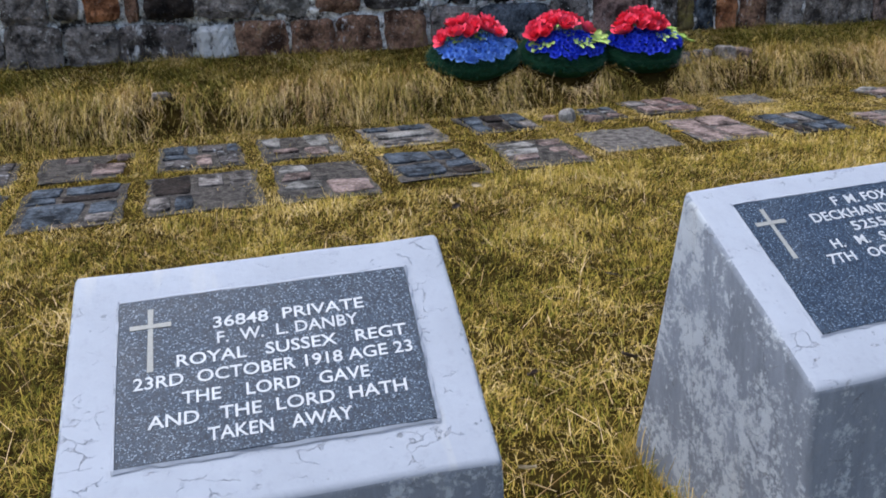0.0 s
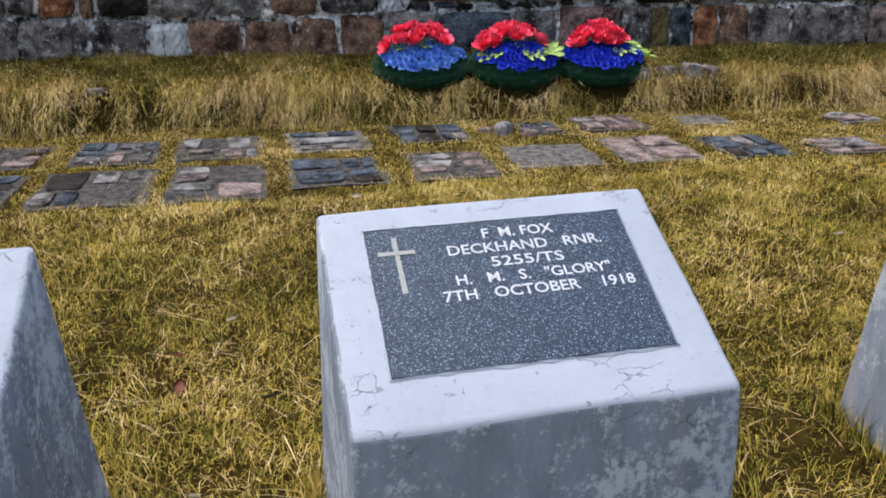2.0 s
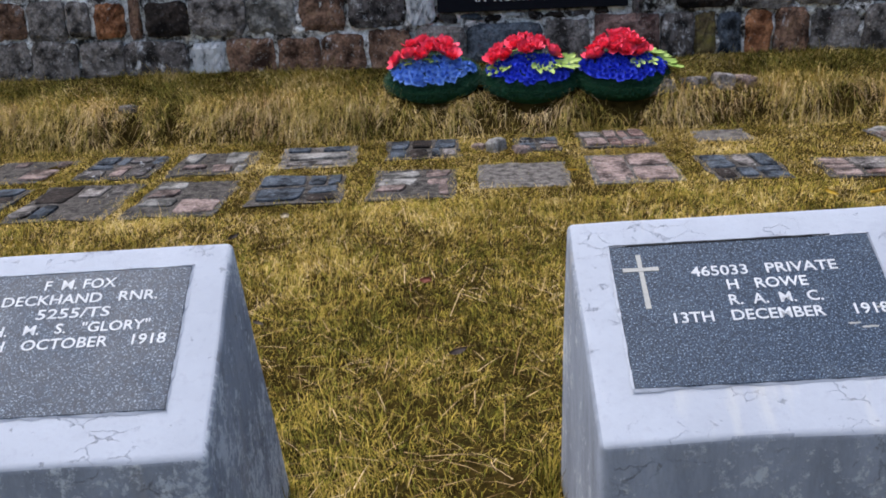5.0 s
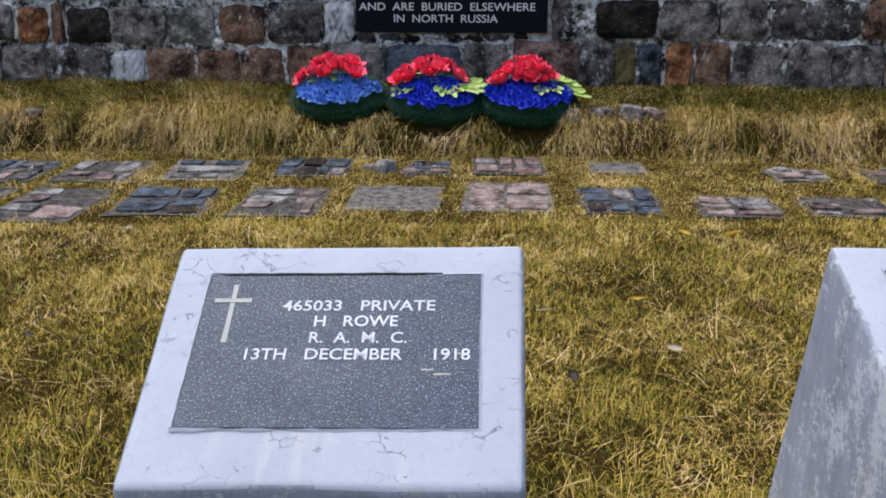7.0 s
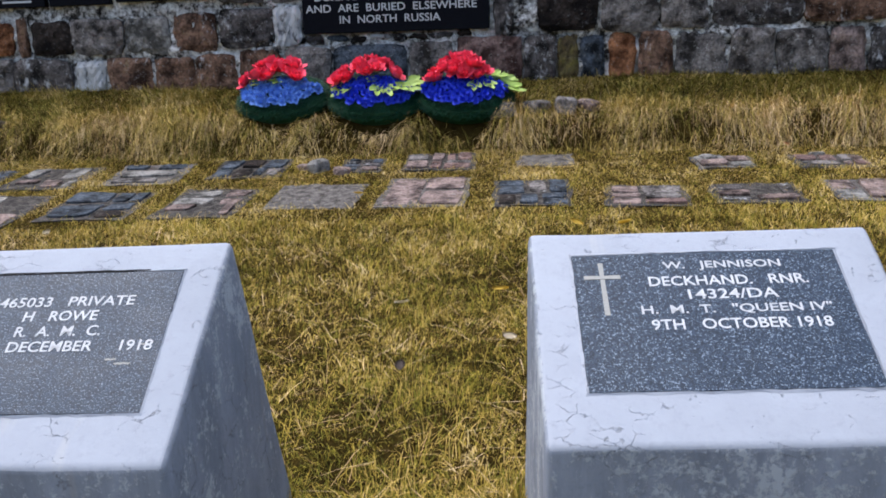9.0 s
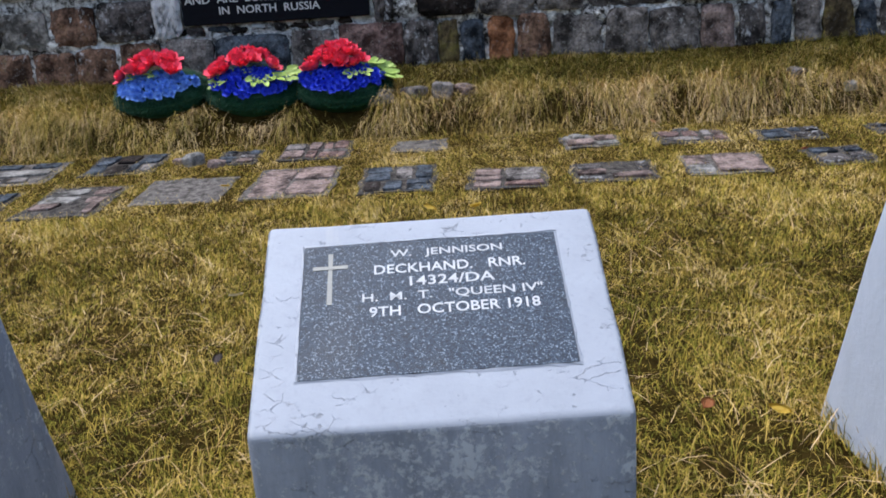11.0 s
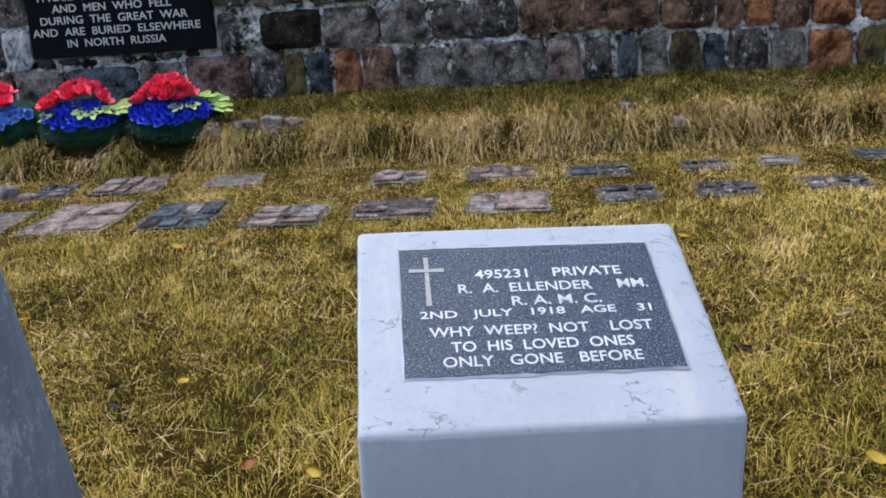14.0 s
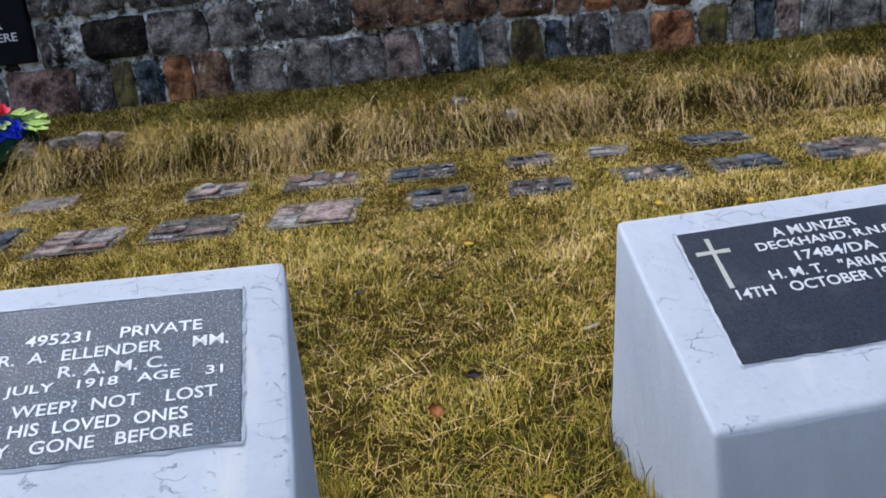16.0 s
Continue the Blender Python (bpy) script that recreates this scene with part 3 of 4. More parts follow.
def build_marker(place, shape, lines, cross, granite, side, seed, label, gap=False):
    hb, hf, TOP_DY, TOP_DZ, inset, PLAQUE_H = shape
    TOP_ANGLE = math.degrees(math.atan2(TOP_DZ, TOP_DY))
    m = new("grave_marker")
    m.matrix_world = pose(*place)
    tagged(m, label, "grave marker", "grave markers in a row")
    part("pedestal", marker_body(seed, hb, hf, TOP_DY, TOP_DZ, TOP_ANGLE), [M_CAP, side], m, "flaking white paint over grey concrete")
    # tablet lies in the sloping top; its own x runs right and y up the slope
    mid = inset + PLAQUE_H / 2
    ca, sa = math.cos(radians(TOP_ANGLE)), math.sin(radians(TOP_ANGLE))
    r = random.Random(seed)
    bm = bmesh.new()
    bmesh.ops.create_cube(bm, size=1.0)
    for v in bm.verts:
        v.co = Vector((v.co.x * PLAQUE_W, v.co.y * PLAQUE_H, v.co.z * 0.024))
    bmesh.ops.bevel(bm, geom=bm.edges[:], offset=0.0015, segments=2, affect="EDGES")
    tab = part("tablet", bm, granite, m, "dark speckled granite tablet with white capitals" if granite is M_GRANITE else "smooth black granite tablet with white capitals")
    tab.matrix_local = pose(0, -mid * ca, -mid * sa, TOP_ANGLE, 0, r.uniform(-0.4, 0.4)) @ pose(0, 0, -0.0100)
    face = 0.0123
    for body, u0, u1, v in lines:
        place_text(tab, body, ((u0 + u1) / 2 - 0.5) * PLAQUE_W, (0.5 - v) * PLAQUE_H, (u1 - u0) * PLAQUE_W, 0.0205, face, M_LETTER)
    # thin ragged mortar bead round the tablet
    bm = bmesh.new()
    for side_x, side_y, horizontal in ((0, 1, True), (0, -1, True), (1, 0, False), (-1, 0, False)):
        n = 26
        length = PLAQUE_W if horizontal else PLAQUE_H
        rows = []
        for k in range(n + 1):
            s = (k / n - 0.5) * (length + 0.008)
            inner = 0.0005 + r.uniform(-0.0012, 0.0008)
            outer = r.uniform(0.002, 0.006)
            quad = []
            for off, h in ((inner, 0.0122 + r.uniform(0, 0.0008)), (outer, 0.0103)):
                if horizontal:
                    quad.append(bm.verts.new((s, side_y * (PLAQUE_H / 2 + off), h)))
                else:
                    quad.append(bm.verts.new((side_x * (PLAQUE_W / 2 + off), s, h)))
            rows.append(quad)
        for p, q in zip(rows, rows[1:]):
            bm.faces.new((p[0], q[0], q[1], p[1]))
    bmesh.ops.recalc_face_normals(bm, faces=bm.faces)
    part("mortar_bead", bm, M_CAP, tab)
    # cross
    bm = bmesh.new()
    cu, top_v, low_v, arm_v, half = cross
    cx, y1, y0, ya = (cu - 0.5) * PLAQUE_W, (0.5 - top_v) * PLAQUE_H, (0.5 - low_v) * PLAQUE_H, (0.5 - arm_v) * PLAQUE_H
    for bars in ([(cx - 0.0045, y0), (cx + 0.0045, y0), (cx + 0.0035, ya), (cx + 0.0042, y1), (cx - 0.0042, y1), (cx - 0.0035, ya)],
                 [(cx - half, ya - 0.0042), (cx - half, ya + 0.0042), (cx, ya + 0.0035), (cx + half, ya + 0.0042), (cx + half, ya - 0.0042), (cx, ya - 0.0035)]):
        lift = 0.0128 if bars[0][0] > cx - 0.01 else 0.0131
        low = [bm.verts.new((px, py, 0.011)) for px, py in bars]
        up = [bm.verts.new((px, py, lift)) for px, py in bars]
        bm.faces.new(up)
        for k in range(6):
            bm.faces.new((low[k], low[(k + 1) % 6], up[(k + 1) % 6], up[k]))
    bmesh.ops.recalc_face_normals(bm, faces=bm.faces)
    part("cross", bm, M_CROSS, tab, "weathered pale cross")
    if gap:
        part("open_joint", ragged_strip(-PLAQUE_W * 0.5, PLAQUE_W * 0.36, PLAQUE_H / 2 + 0.0035, 0.0045, 0.0127, r), M_GAP, tab, "dark open joint along the tablet")
        for x0, y0, x1 in ((0.132, -0.040, 0.152), (0.150, -0.048, 0.178), (0.185, -0.012, 0.200)):
            part("scratch", ragged_strip(x0, x1, y0, 0.0035, 0.0126, r, 8), M_CROSS, tab, "white scuff on the granite")
    return m


CROSS = (0.106, 0.073, 0.475, 0.187, 0.030)
MARKERS = [
    ((0.361, -0.491, 0.766, 0.0, -2.2, -3.8), (0.283, 0.301, 0.34, 0.241, 0.061, 0.277), M_GRANITE, M_SIDE, "white painted concrete grave marker with seven-line granite tablet",
     [("36848  PRIVATE", 0.314, 0.831, 0.217), ("F.  W.  L. DANBY", 0.325, 0.803, 0.318), ("ROYAL   SUSSEX   REGT", 0.191, 0.959, 0.431),
      ("23RD  OCTOBER 1918 AGE 23", 0.053, 0.969, 0.543), ("THE    LORD   GAVE", 0.206, 0.812, 0.66), ("AND   THE  LORD  HATH", 0.10, 0.925, 0.776), ("TAKEN   AWAY", 0.283, 0.737, 0.888)]),
    ((1.382, -0.509, 0.817, 0.0, -1.3, 3.6), (0.283, 0.289, 0.345, 0.236, 0.051, 0.282), M_GRANITE, M_SIDE, "white painted concrete grave marker with mottled worn front",
     [("F  M. FOX", 0.439, 0.715, 0.096), ("DECKHAND   RNR.", 0.293, 0.887, 0.205), ("5255/TS", 0.441, 0.719, 0.312), ("H.   M.   S.   \"GLORY\"", 0.296, 0.881, 0.42), ("7TH   OCTOBER    1918", 0.236, 0.952, 0.527)]),
    ((2.538, -0.43, 0.833, 0.0, -1.5, 2.0), (0.283, 0.284, 0.349, 0.248, 0.058, 0.28), M_GRANITE, M_SIDE_SOFT, "white painted concrete grave marker with streaked grey front",
     [("465033   PRIVATE", 0.292, 0.84, 0.224), ("H   ROWE", 0.414, 0.711, 0.331), ("R.  A.  M.  C.", 0.406, 0.746, 0.442), ("13TH   DECEMBER     1918", 0.19, 0.966, 0.551)]),
    ((3.632, -0.314, 0.838, 0.0, -0.3, 5.7), (0.288, 0.291, 0.356, 0.229, 0.051, 0.28), M_GRANITE, M_SIDE_SOFT, "white painted concrete grave marker with scuffed grey sides",
     [("W.   JENNISON", 0.342, 0.782, 0.111), ("DECKHAND.   RNR.", 0.277, 0.864, 0.227), ("14324/DA", 0.413, 0.739, 0.332), ("H.  M.  T.   \"QUEEN IV\"", 0.231, 0.916, 0.446), ("9TH   OCTOBER 1918", 0.258, 0.897, 0.551)]),
    ((4.79, -0.08, 0.82, 0.0, 2.3, 10.4), (0.285, 0.291, 0.365, 0.22, 0.051, 0.28), M_GRANITE, M_SIDE_FRESH, "white painted concrete grave marker with even grey front and rust run",
     [("495231    PRIVATE", 0.291, 0.866, 0.235), ("R.  A.  ELLENDER     MM.", 0.222, 0.955, 0.35), ("R. A. M. C.", 0.418, 0.76, 0.461), ("2ND   JULY   1918   AGE    31", 0.068, 0.939, 0.558),
      ("WHY  WEEP?  NOT    LOST", 0.097, 0.923, 0.682), ("TO  HIS  LOVED  ONES", 0.171, 0.836, 0.795), ("ONLY   GONE   BEFORE", 0.137, 0.853, 0.901)]),
    ((5.926, 0.181, 0.787, 0.0, -0.2, 11.5), (0.3, 0.308, 0.353, 0.24, 0.051, 0.274), M_NAVY, M_SIDE_FRESH, "white painted concrete grave marker with newer black tablet",
     [("A MUNZER", 0.37, 0.72, 0.10), ("DECKHAND, R.N.R.", 0.28, 0.86, 0.205), ("17484/DA", 0.41, 0.74, 0.31), ("H. M. T.   \"ARIADNE\"", 0.27, 0.88, 0.425), ("14TH   OCTOBER 1918 A", 0.11, 0.86, 0.53)]),
]
MARKER_SPOTS = []
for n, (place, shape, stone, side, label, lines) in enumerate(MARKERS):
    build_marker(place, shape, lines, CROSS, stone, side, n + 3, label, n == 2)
    MARKER_SPOTS.append((place[0], place[1], place[5]))


# ---- black tablets on the wall ----
def wall_tablet(x0, x1, z0, z1, lines, label, bars=()):
    y = WALL_Y - 0.035
    t = new("wall_tablet")
    t.matrix_world = pose((x0 + x1) / 2, y, z0, 90, 0, 0)
    tagged(t, label, "memorial tablet")
    bm = box_bm(-(x1 - x0) / 2, (x1 - x0) / 2, 0, z1 - z0, -0.06, 0)
    bmesh.ops.bevel(bm, geom=bm.edges[:], offset=0.004, segments=2, affect="EDGES")
    part("slab", bm, M_BLACK, t)
    for body, off, z, width in lines:
        place_text(t, body, off, z - z0, width, 0.046, 0.0008, M_LETTER)
    for off, z, width in bars:
        part("lettering", box_bm(off - width / 2, off + width / 2, z - z0 - 0.006, z - z0 + 0.006, 0.0, 0.0012), M_LETTER, t)


wall_tablet(1.805, 2.95, 1.205, 1.96, [("IN  NORTH  RUSSIA", -0.03, 1.285, 0.62), ("AND  ARE  BURIED  ELSEWHERE", -0.025, 1.353, 1.05),
            ("DURING  THE  GREAT  WAR", -0.03, 1.421, 0.92), ("AND  MEN  WHO  FELL", -0.035, 1.489, 0.745), ("THOSE  BRITISH  OFFICERS", -0.035, 1.557, 0.95)],
            "black granite memorial tablet with white capitals set in the wall")
wall_tablet(-0.30, 0.12, 1.43, 1.85, [], "small black tablet with illegible white lines on the wall", [(0.02, 1.465, 0.20), (0.02, 1.49, 0.28), (0.02, 1.515, 0.26)])
wall_tablet(0.15, 0.56, 1.43, 1.85, [], "plain black stone tablet set in the wall")
wall_tablet(0.60, 1.25, 1.44, 1.85, [], "wide plain black stone tablet set in the wall")


# ---- stone slabs laid in two rows in the turf ----
def cut_cells(x0, x1, y0, y1, r, depth):
    """Split a rectangle at random into a few smaller ones."""
    w, h = x1 - x0, y1 - y0
    if depth == 0 or (depth < 2 and r.random() < 0.25):
        return [(x0, x1, y0, y1)]
    f = r.uniform(0.34, 0.66)
    if w > h * r.uniform(0.7, 1.3):
        c = x0 + w * f
        return cut_cells(x0, c, y0, y1, r, depth - 1) + cut_cells(c, x1, y0, y1, r, depth - 1)
    c = y0 + h * f
    return cut_cells(x0, x1, y0, c, r, depth - 1) + cut_cells(x0, x1, c, y1, r, depth - 1)


def flat_stone(x0, x1, y0, y1, z0, z1, r, ragged):
    """An irregular flat stone: a roughly four-sided polygon with a chamfered, slightly tilted top."""
    bm = bmesh.new()
    w, h = x1 - x0, y1 - y0
    cx, cy = (x0 + x1) / 2, (y0 + y1) / 2
    j = lambda s: r.uniform(-1, 1) * s
    q = ragged
    corner = [(x0 + w * q * r.random(), y0 + h * q * r.random()), (x1 - w * q * r.random(), y0 + h * q * r.random()),
              (x1 - w * q * r.random(), y1 - h * q * r.random()), (x0 + w * q * r.random(), y1 - h * q * r.random())]
    ring = []
    for k in range(4):
        a, b = corner[k], corner[(k + 1) % 4]
        cut = r.uniform(0.04, 0.16)
        for f in (cut, r.uniform(0.4, 0.6), 1 - r.uniform(0.04, 0.16)):
            ring.append((a[0] + (b[0] - a[0]) * f + j(0.004), a[1] + (b[1] - a[1]) * f + j(0.004)))
    n = len(ring)
    tilt = j(0.04), j(0.04)
    zt = lambda px, py: z1 + (px - cx) * tilt[0] + (py - cy) * tilt[1]
    low = [bm.verts.new((px, py, z0)) for px, py in ring]
    mid = [bm.verts.new((px, py, zt(px, py) - 0.003)) for px, py in ring]
    top = [bm.verts.new((cx + (px - cx) * 0.95, cy + (py - cy) * 0.94, zt(px, py) + j(0.0012))) for px, py in ring]
    hub = bm.verts.new((cx, cy, z1 + j(0.002)))
    for k in range(n):
        p = (k + 1) % n
        bm.faces.new((low[k], low[p], mid[p], mid[k]))
        bm.faces.new((mid[k], mid[p], top[p], top[k]))
        bm.faces.new((top[k], top[p], hub))
    bmesh.ops.recalc_face_normals(bm, faces=bm.faces)
    return bm


SLAB_LOOK = {  # stones, share kept, splits, raggedness, words
    "slate": ("ssskg", 0.96, 3, 0.12, "dark blue slate slab of fitted flat stones in the turf"),
    "sparse": ("lppp", 0.62, 3, 0.22, "concrete slab with scattered pinkish flat stones in the turf"),
    "plain": ("", 0.0, 0, 0.0, "plain weathered concrete slab sunk in the turf"),
    "flag": ("plp", 1.0, 2, 0.04, "pinkish grey flagstone slab sunk in the turf"),
    "pale": ("lgs", 0.95, 2, 0.12, "grey slab with one long pale stone in the turf"),
    "strip": ("pgr", 1.0, 3, 0.12, "slab of narrow pinkish and grey stones in the turf"),
    "dark": ("sdd", 0.95, 3, 0.14, "dark slab of broken slate pieces in the turf"),
    "mixed": ("psd", 0.9, 3, 0.18, "slab of mixed pale and dark flat stones in the turf"),
}
SLOPE = math.degrees(math.atan(0.105))
SLABS = [
    (-0.950, -0.560, 1.500, 2.040, "slate"), (-0.480, -0.080, 1.520, 2.060, "slate"), (0.000, 0.460, 1.560, 2.080, "slate"), (0.530, 0.940, 1.560, 2.100, "sparse"),
    (1.030, 1.440, 1.690, 2.120, "slate"), (1.570, 1.950, 1.700, 2.160, "sparse"), (2.050, 2.470, 1.830, 2.210, "plain"), (2.570, 2.960, 1.840, 2.300, "flag"),
    (3.085, 3.430, 1.840, 2.240, "slate"), (3.580, 3.930, 1.820, 2.130, "strip"), (4.030, 4.400, 1.850, 2.140, "mixed"), (4.520, 4.880, 1.860, 2.180, "flag"),
]
SLABS_FAR = [
    (5.070, 5.330, 1.930, 2.190, "dark"), (5.480, 5.750, 1.970, 2.170, "dark"), (5.910, 6.200, 1.990, 2.200, "mixed"), (6.290, 6.560, 2.000, 2.210, "dark"), (6.690, 7.020, 2.030, 2.300, "mixed"),
    (7.130, 7.480, 2.060, 2.300, "dark"),
]
SLABS_BACK = [
    (-0.980, -0.580, 2.140, 2.550, "dark"), (-0.480, -0.070, 2.150, 2.570, "sparse"), (0.030, 0.420, 2.170, 2.600, "mixed"), (0.500, 0.900, 2.200, 2.620, "sparse"), (1.030, 1.420, 2.270, 2.660, "pale"),
    (1.570, 1.950, 2.360, 2.730, "slate"), (2.240, 2.470, 2.440, 2.700, "mixed"), (2.570, 2.940, 2.460, 2.800, "strip"), (3.160, 3.440, 2.500, 2.740, "plain"), (4.020, 4.310, 2.420, 2.640, "flag"),
    (4.480, 4.830, 2.400, 2.620, "strip"), (4.950, 5.270, 2.370, 2.580, "dark"), (5.490, 5.710, 2.380, 2.570, "dark"), (5.840, 6.030, 2.420, 2.590, "flag"), (6.280, 6.570, 2.420, 2.630, "dark"),
]


def build_slab(x0, x1, y0, y1, look_name, seed):
    r = random.Random(seed)
    kinds, keep, depth, ragged, words = SLAB_LOOK[look_name]
    cx, cy, w, h = (x0 + x1) / 2, (y0 + y1) / 2, x1 - x0, y1 - y0
    s = new("stone_slab")
    s.matrix_world = pose(cx, cy, float(lawn_z(cx, cy)) - 0.002, SLOPE + r.uniform(-0.6, 0.6), r.uniform(-0.6, 0.6), r.uniform(-3.0, 3.0) + 2.0)
    tagged(s, words, "stone slab", "stone slabs in the turf")
    bm = box_bm(-w / 2, w / 2, -h / 2, h / 2, -0.05, 0.008)
    bmesh.ops.subdivide_edges(bm, edges=bm.edges[:], cuts=4, use_grid_fill=True)
    for v in bm.verts:
        v.co += Vector((r.uniform(-1, 1) * 0.013, r.uniform(-1, 1) * 0.013, r.uniform(-1, 1) * 0.002))
    bmesh.ops.bevel(bm, geom=[e for e in bm.edges if e.is_boundary], offset=0.004, segments=1, affect="EDGES")
    part("bed", bm, M_BED_DARK if look_name in ("slate", "dark", "mixed", "strip", "sparse") else M_BED, s)
    cells = cut_cells(-w / 2 + 0.012, w / 2 - 0.012, -h / 2 + 0.012, h / 2 - 0.012, r, depth) if depth else []
    if look_name == "pale":
        cells = [(-w * 0.42, w * 0.40, -h * 0.18, h * 0.16), (-w * 0.46, -w * 0.1, h * 0.22, h * 0.45), (0.0, w * 0.45, h * 0.2, h * 0.45), (-w * 0.4, w * 0.3, -h * 0.45, -h * 0.24)]
    for k, (a, b, c, d) in enumerate(cells):
        if r.random() > keep:
            continue
        g = r.uniform(0.003, 0.007) if keep >= 0.9 else r.uniform(0.004, 0.012)
        if b - a < 3 * g or d - c < 3 * g:
            continue
        kind = kinds[0] if look_name == "pale" and k == 0 else r.choice(kinds)
        part("flat_stone", flat_stone(a + g, b - g, c + g, d - g, 0.0, 0.0110 + r.uniform(0.0, 0.009), r, ragged), STONES[kind], s)


for n, spec in enumerate(SLABS + SLABS_FAR + SLABS_BACK):
    build_slab(*spec, 40 + n)


# ---- loose rubble on the bank ----
def pebble_bm(w, d, h, seed):
    r = random.Random(seed)
    bm = bmesh.new()
    bmesh.ops.create_icosphere(bm, subdivisions=2, radius=0.5)
    for v in bm.verts:
        p = v.co.copy()
        q = Vector((max(-0.36, min(0.36, p.x)), max(-0.36, min(0.36, p.y)), max(-0.30, min(0.34, p.z)))) * 1.35
        n = noise.noise(p * 3 + Vector((seed, 0, 0))) * 0.12
        v.co = Vector((q.x * w * (1 + n), q.y * d * (1 + n), q.z * h * (1 + n)))
    return bm


for n, (px, py, w, d, h, tone) in enumerate([
        (3.06, 2.99, 0.15, 0.12, 0.10, "g"), (3.24, 3.02, 0.16, 0.12, 0.08, "g"), (3.40, 3.02, 0.13, 0.12, 0.11, "g"), (3.52, 3.03, 0.14, 0.10, 0.07, "p"),
        (0.05, 2.95, 0.10, 0.08, 0.05, "g"), (2.14, 2.50, 0.11, 0.08, 0.11, "l"), (2.27, 2.47, 0.12, 0.09, 0.05, "p"),
        (2.05, 2.54, 0.07, 0.06, 0.05, "p"), (5.30, 3.02, 0.10, 0.08, 0.07, "g"), (5.55, 2.93, 0.09, 0.07, 0.06, "l"), (4.10, 2.58, 0.10, 0.07, 0.05, "l"), (4.62, 2.62, 0.08, 0.06, 0.04, "l")]):
    ob = part("rubble_stone", pebble_bm(w, d, h, n + 1), STONES[tone], smooth=False)
    ob.matrix_world = pose(px, py, float(ground_z(px, py)) + h * 0.08, n * 7 % 20 - 8, n * 5 % 14 - 6, n * 47)
    tagged(ob, "rough grey rubble stone lying on the grassy bank" if tone != "p" else "pinkish rubble stone lying in the dry grass", "stone", "rubble stones")


# ---- wreaths of artificial flowers ----
M_RED = plain_material("red_petal_cloth", (0.74, 0.020, 0.060), (0.96, 0.12, 0.20), 0.6, 25.0)
M_BLUE = plain_material("royal_blue_petal_cloth", (0.014, 0.028, 0.44), (0.045, 0.085, 0.76), 0.6, 25.0)
M_SKY = plain_material("light_blue_petal_cloth", (0.06, 0.17, 0.58), (0.26, 0.45, 0.90), 0.6, 25.0)
M_LEAF = plain_material("yellow_green_plastic_leaf", (0.27, 0.40, 0.06), (0.50, 0.62, 0.20), 0.5, 20.0)
M_NEEDLE = plain_material("dark_green_tinsel", (0.004, 0.030, 0.014), (0.012, 0.075, 0.034), 0.55, 40.0)


def petal(bm, m, length, width, cup, segs=4):
    rows = []
    for k in range(segs + 1):
        t = k / segs
        wdt = width * math.sin(math.pi * (0.10 + 0.80 * t)) ** 0.7
        z = cup * t * t
        rows.append([bm.verts.new(m @ Vector((s * wdt / 2, length * t, z + abs(s) * width * 0.18))) for s in (-1, 0, 1)])
    for a, b in zip(rows, rows[1:]):
        for i in range(2):
            bm.faces.new((a[i], a[i + 1], b[i + 1], b[i]))


def flower_mesh(name, material, size, rings, seed):
    r = random.Random(seed)
    bm = bmesh.new()
    for ring, (count, tilt, scale) in enumerate(rings):
        for k in range(count):
            a = 360 * k / count + ring * 33 + r.uniform(-9, 9)
            m = pose(0, 0, 0.002 * ring, 0, 0, a) @ pose(0, 0, 0, tilt + r.uniform(-10, 10), 0, 0)
            petal(bm, m, size * scale * r.uniform(0.9, 1.1), size * scale * 0.95, size * 0.22)
    me = bpy.data.meshes.new(name)
    bm.to_mesh(me)
    bm.free()
    me.materials.append(material)
    me.polygons.foreach_set("use_smooth", [True] * len(me.polygons))
    return me


RED_MESHES = [flower_mesh("red_flower", M_RED, 0.050, [(5, 18, 1.0), (5, 45, 0.8), (4, 70, 0.55)], s) for s in (1, 2)]
BLUE_MESHES = [flower_mesh("blue_flower", M_BLUE, 0.026, [(5, 10, 1.0), (4, 50, 0.7)], s) for s in (3, 4)]
SKY_MESHES = [flower_mesh("blue_flower", M_SKY, 0.026, [(5, 10, 1.0), (4, 50, 0.7)], s) for s in (5, 6)]


def leaf_mesh():
    bm = bmesh.new()
    for a in (-34, 0, 34):
        petal(bm, pose(0, 0, 0, 8, 0, a), 0.105 if a == 0 else 0.085, 0.042, 0.02, 5)
    me = bpy.data.meshes.new("leaf")
    bm.to_mesh(me)
    bm.free()
    me.materials.append(M_LEAF)
    return me


LEAF_MESH = leaf_mesh()


def wreath_dome(u, v):
    """Height of the padded cushion over its oval, u and v from -1 to 1."""
    return 0.165 * max(0.0, 1 - u * u * 0.8 - v * v * 0.75) ** 0.6


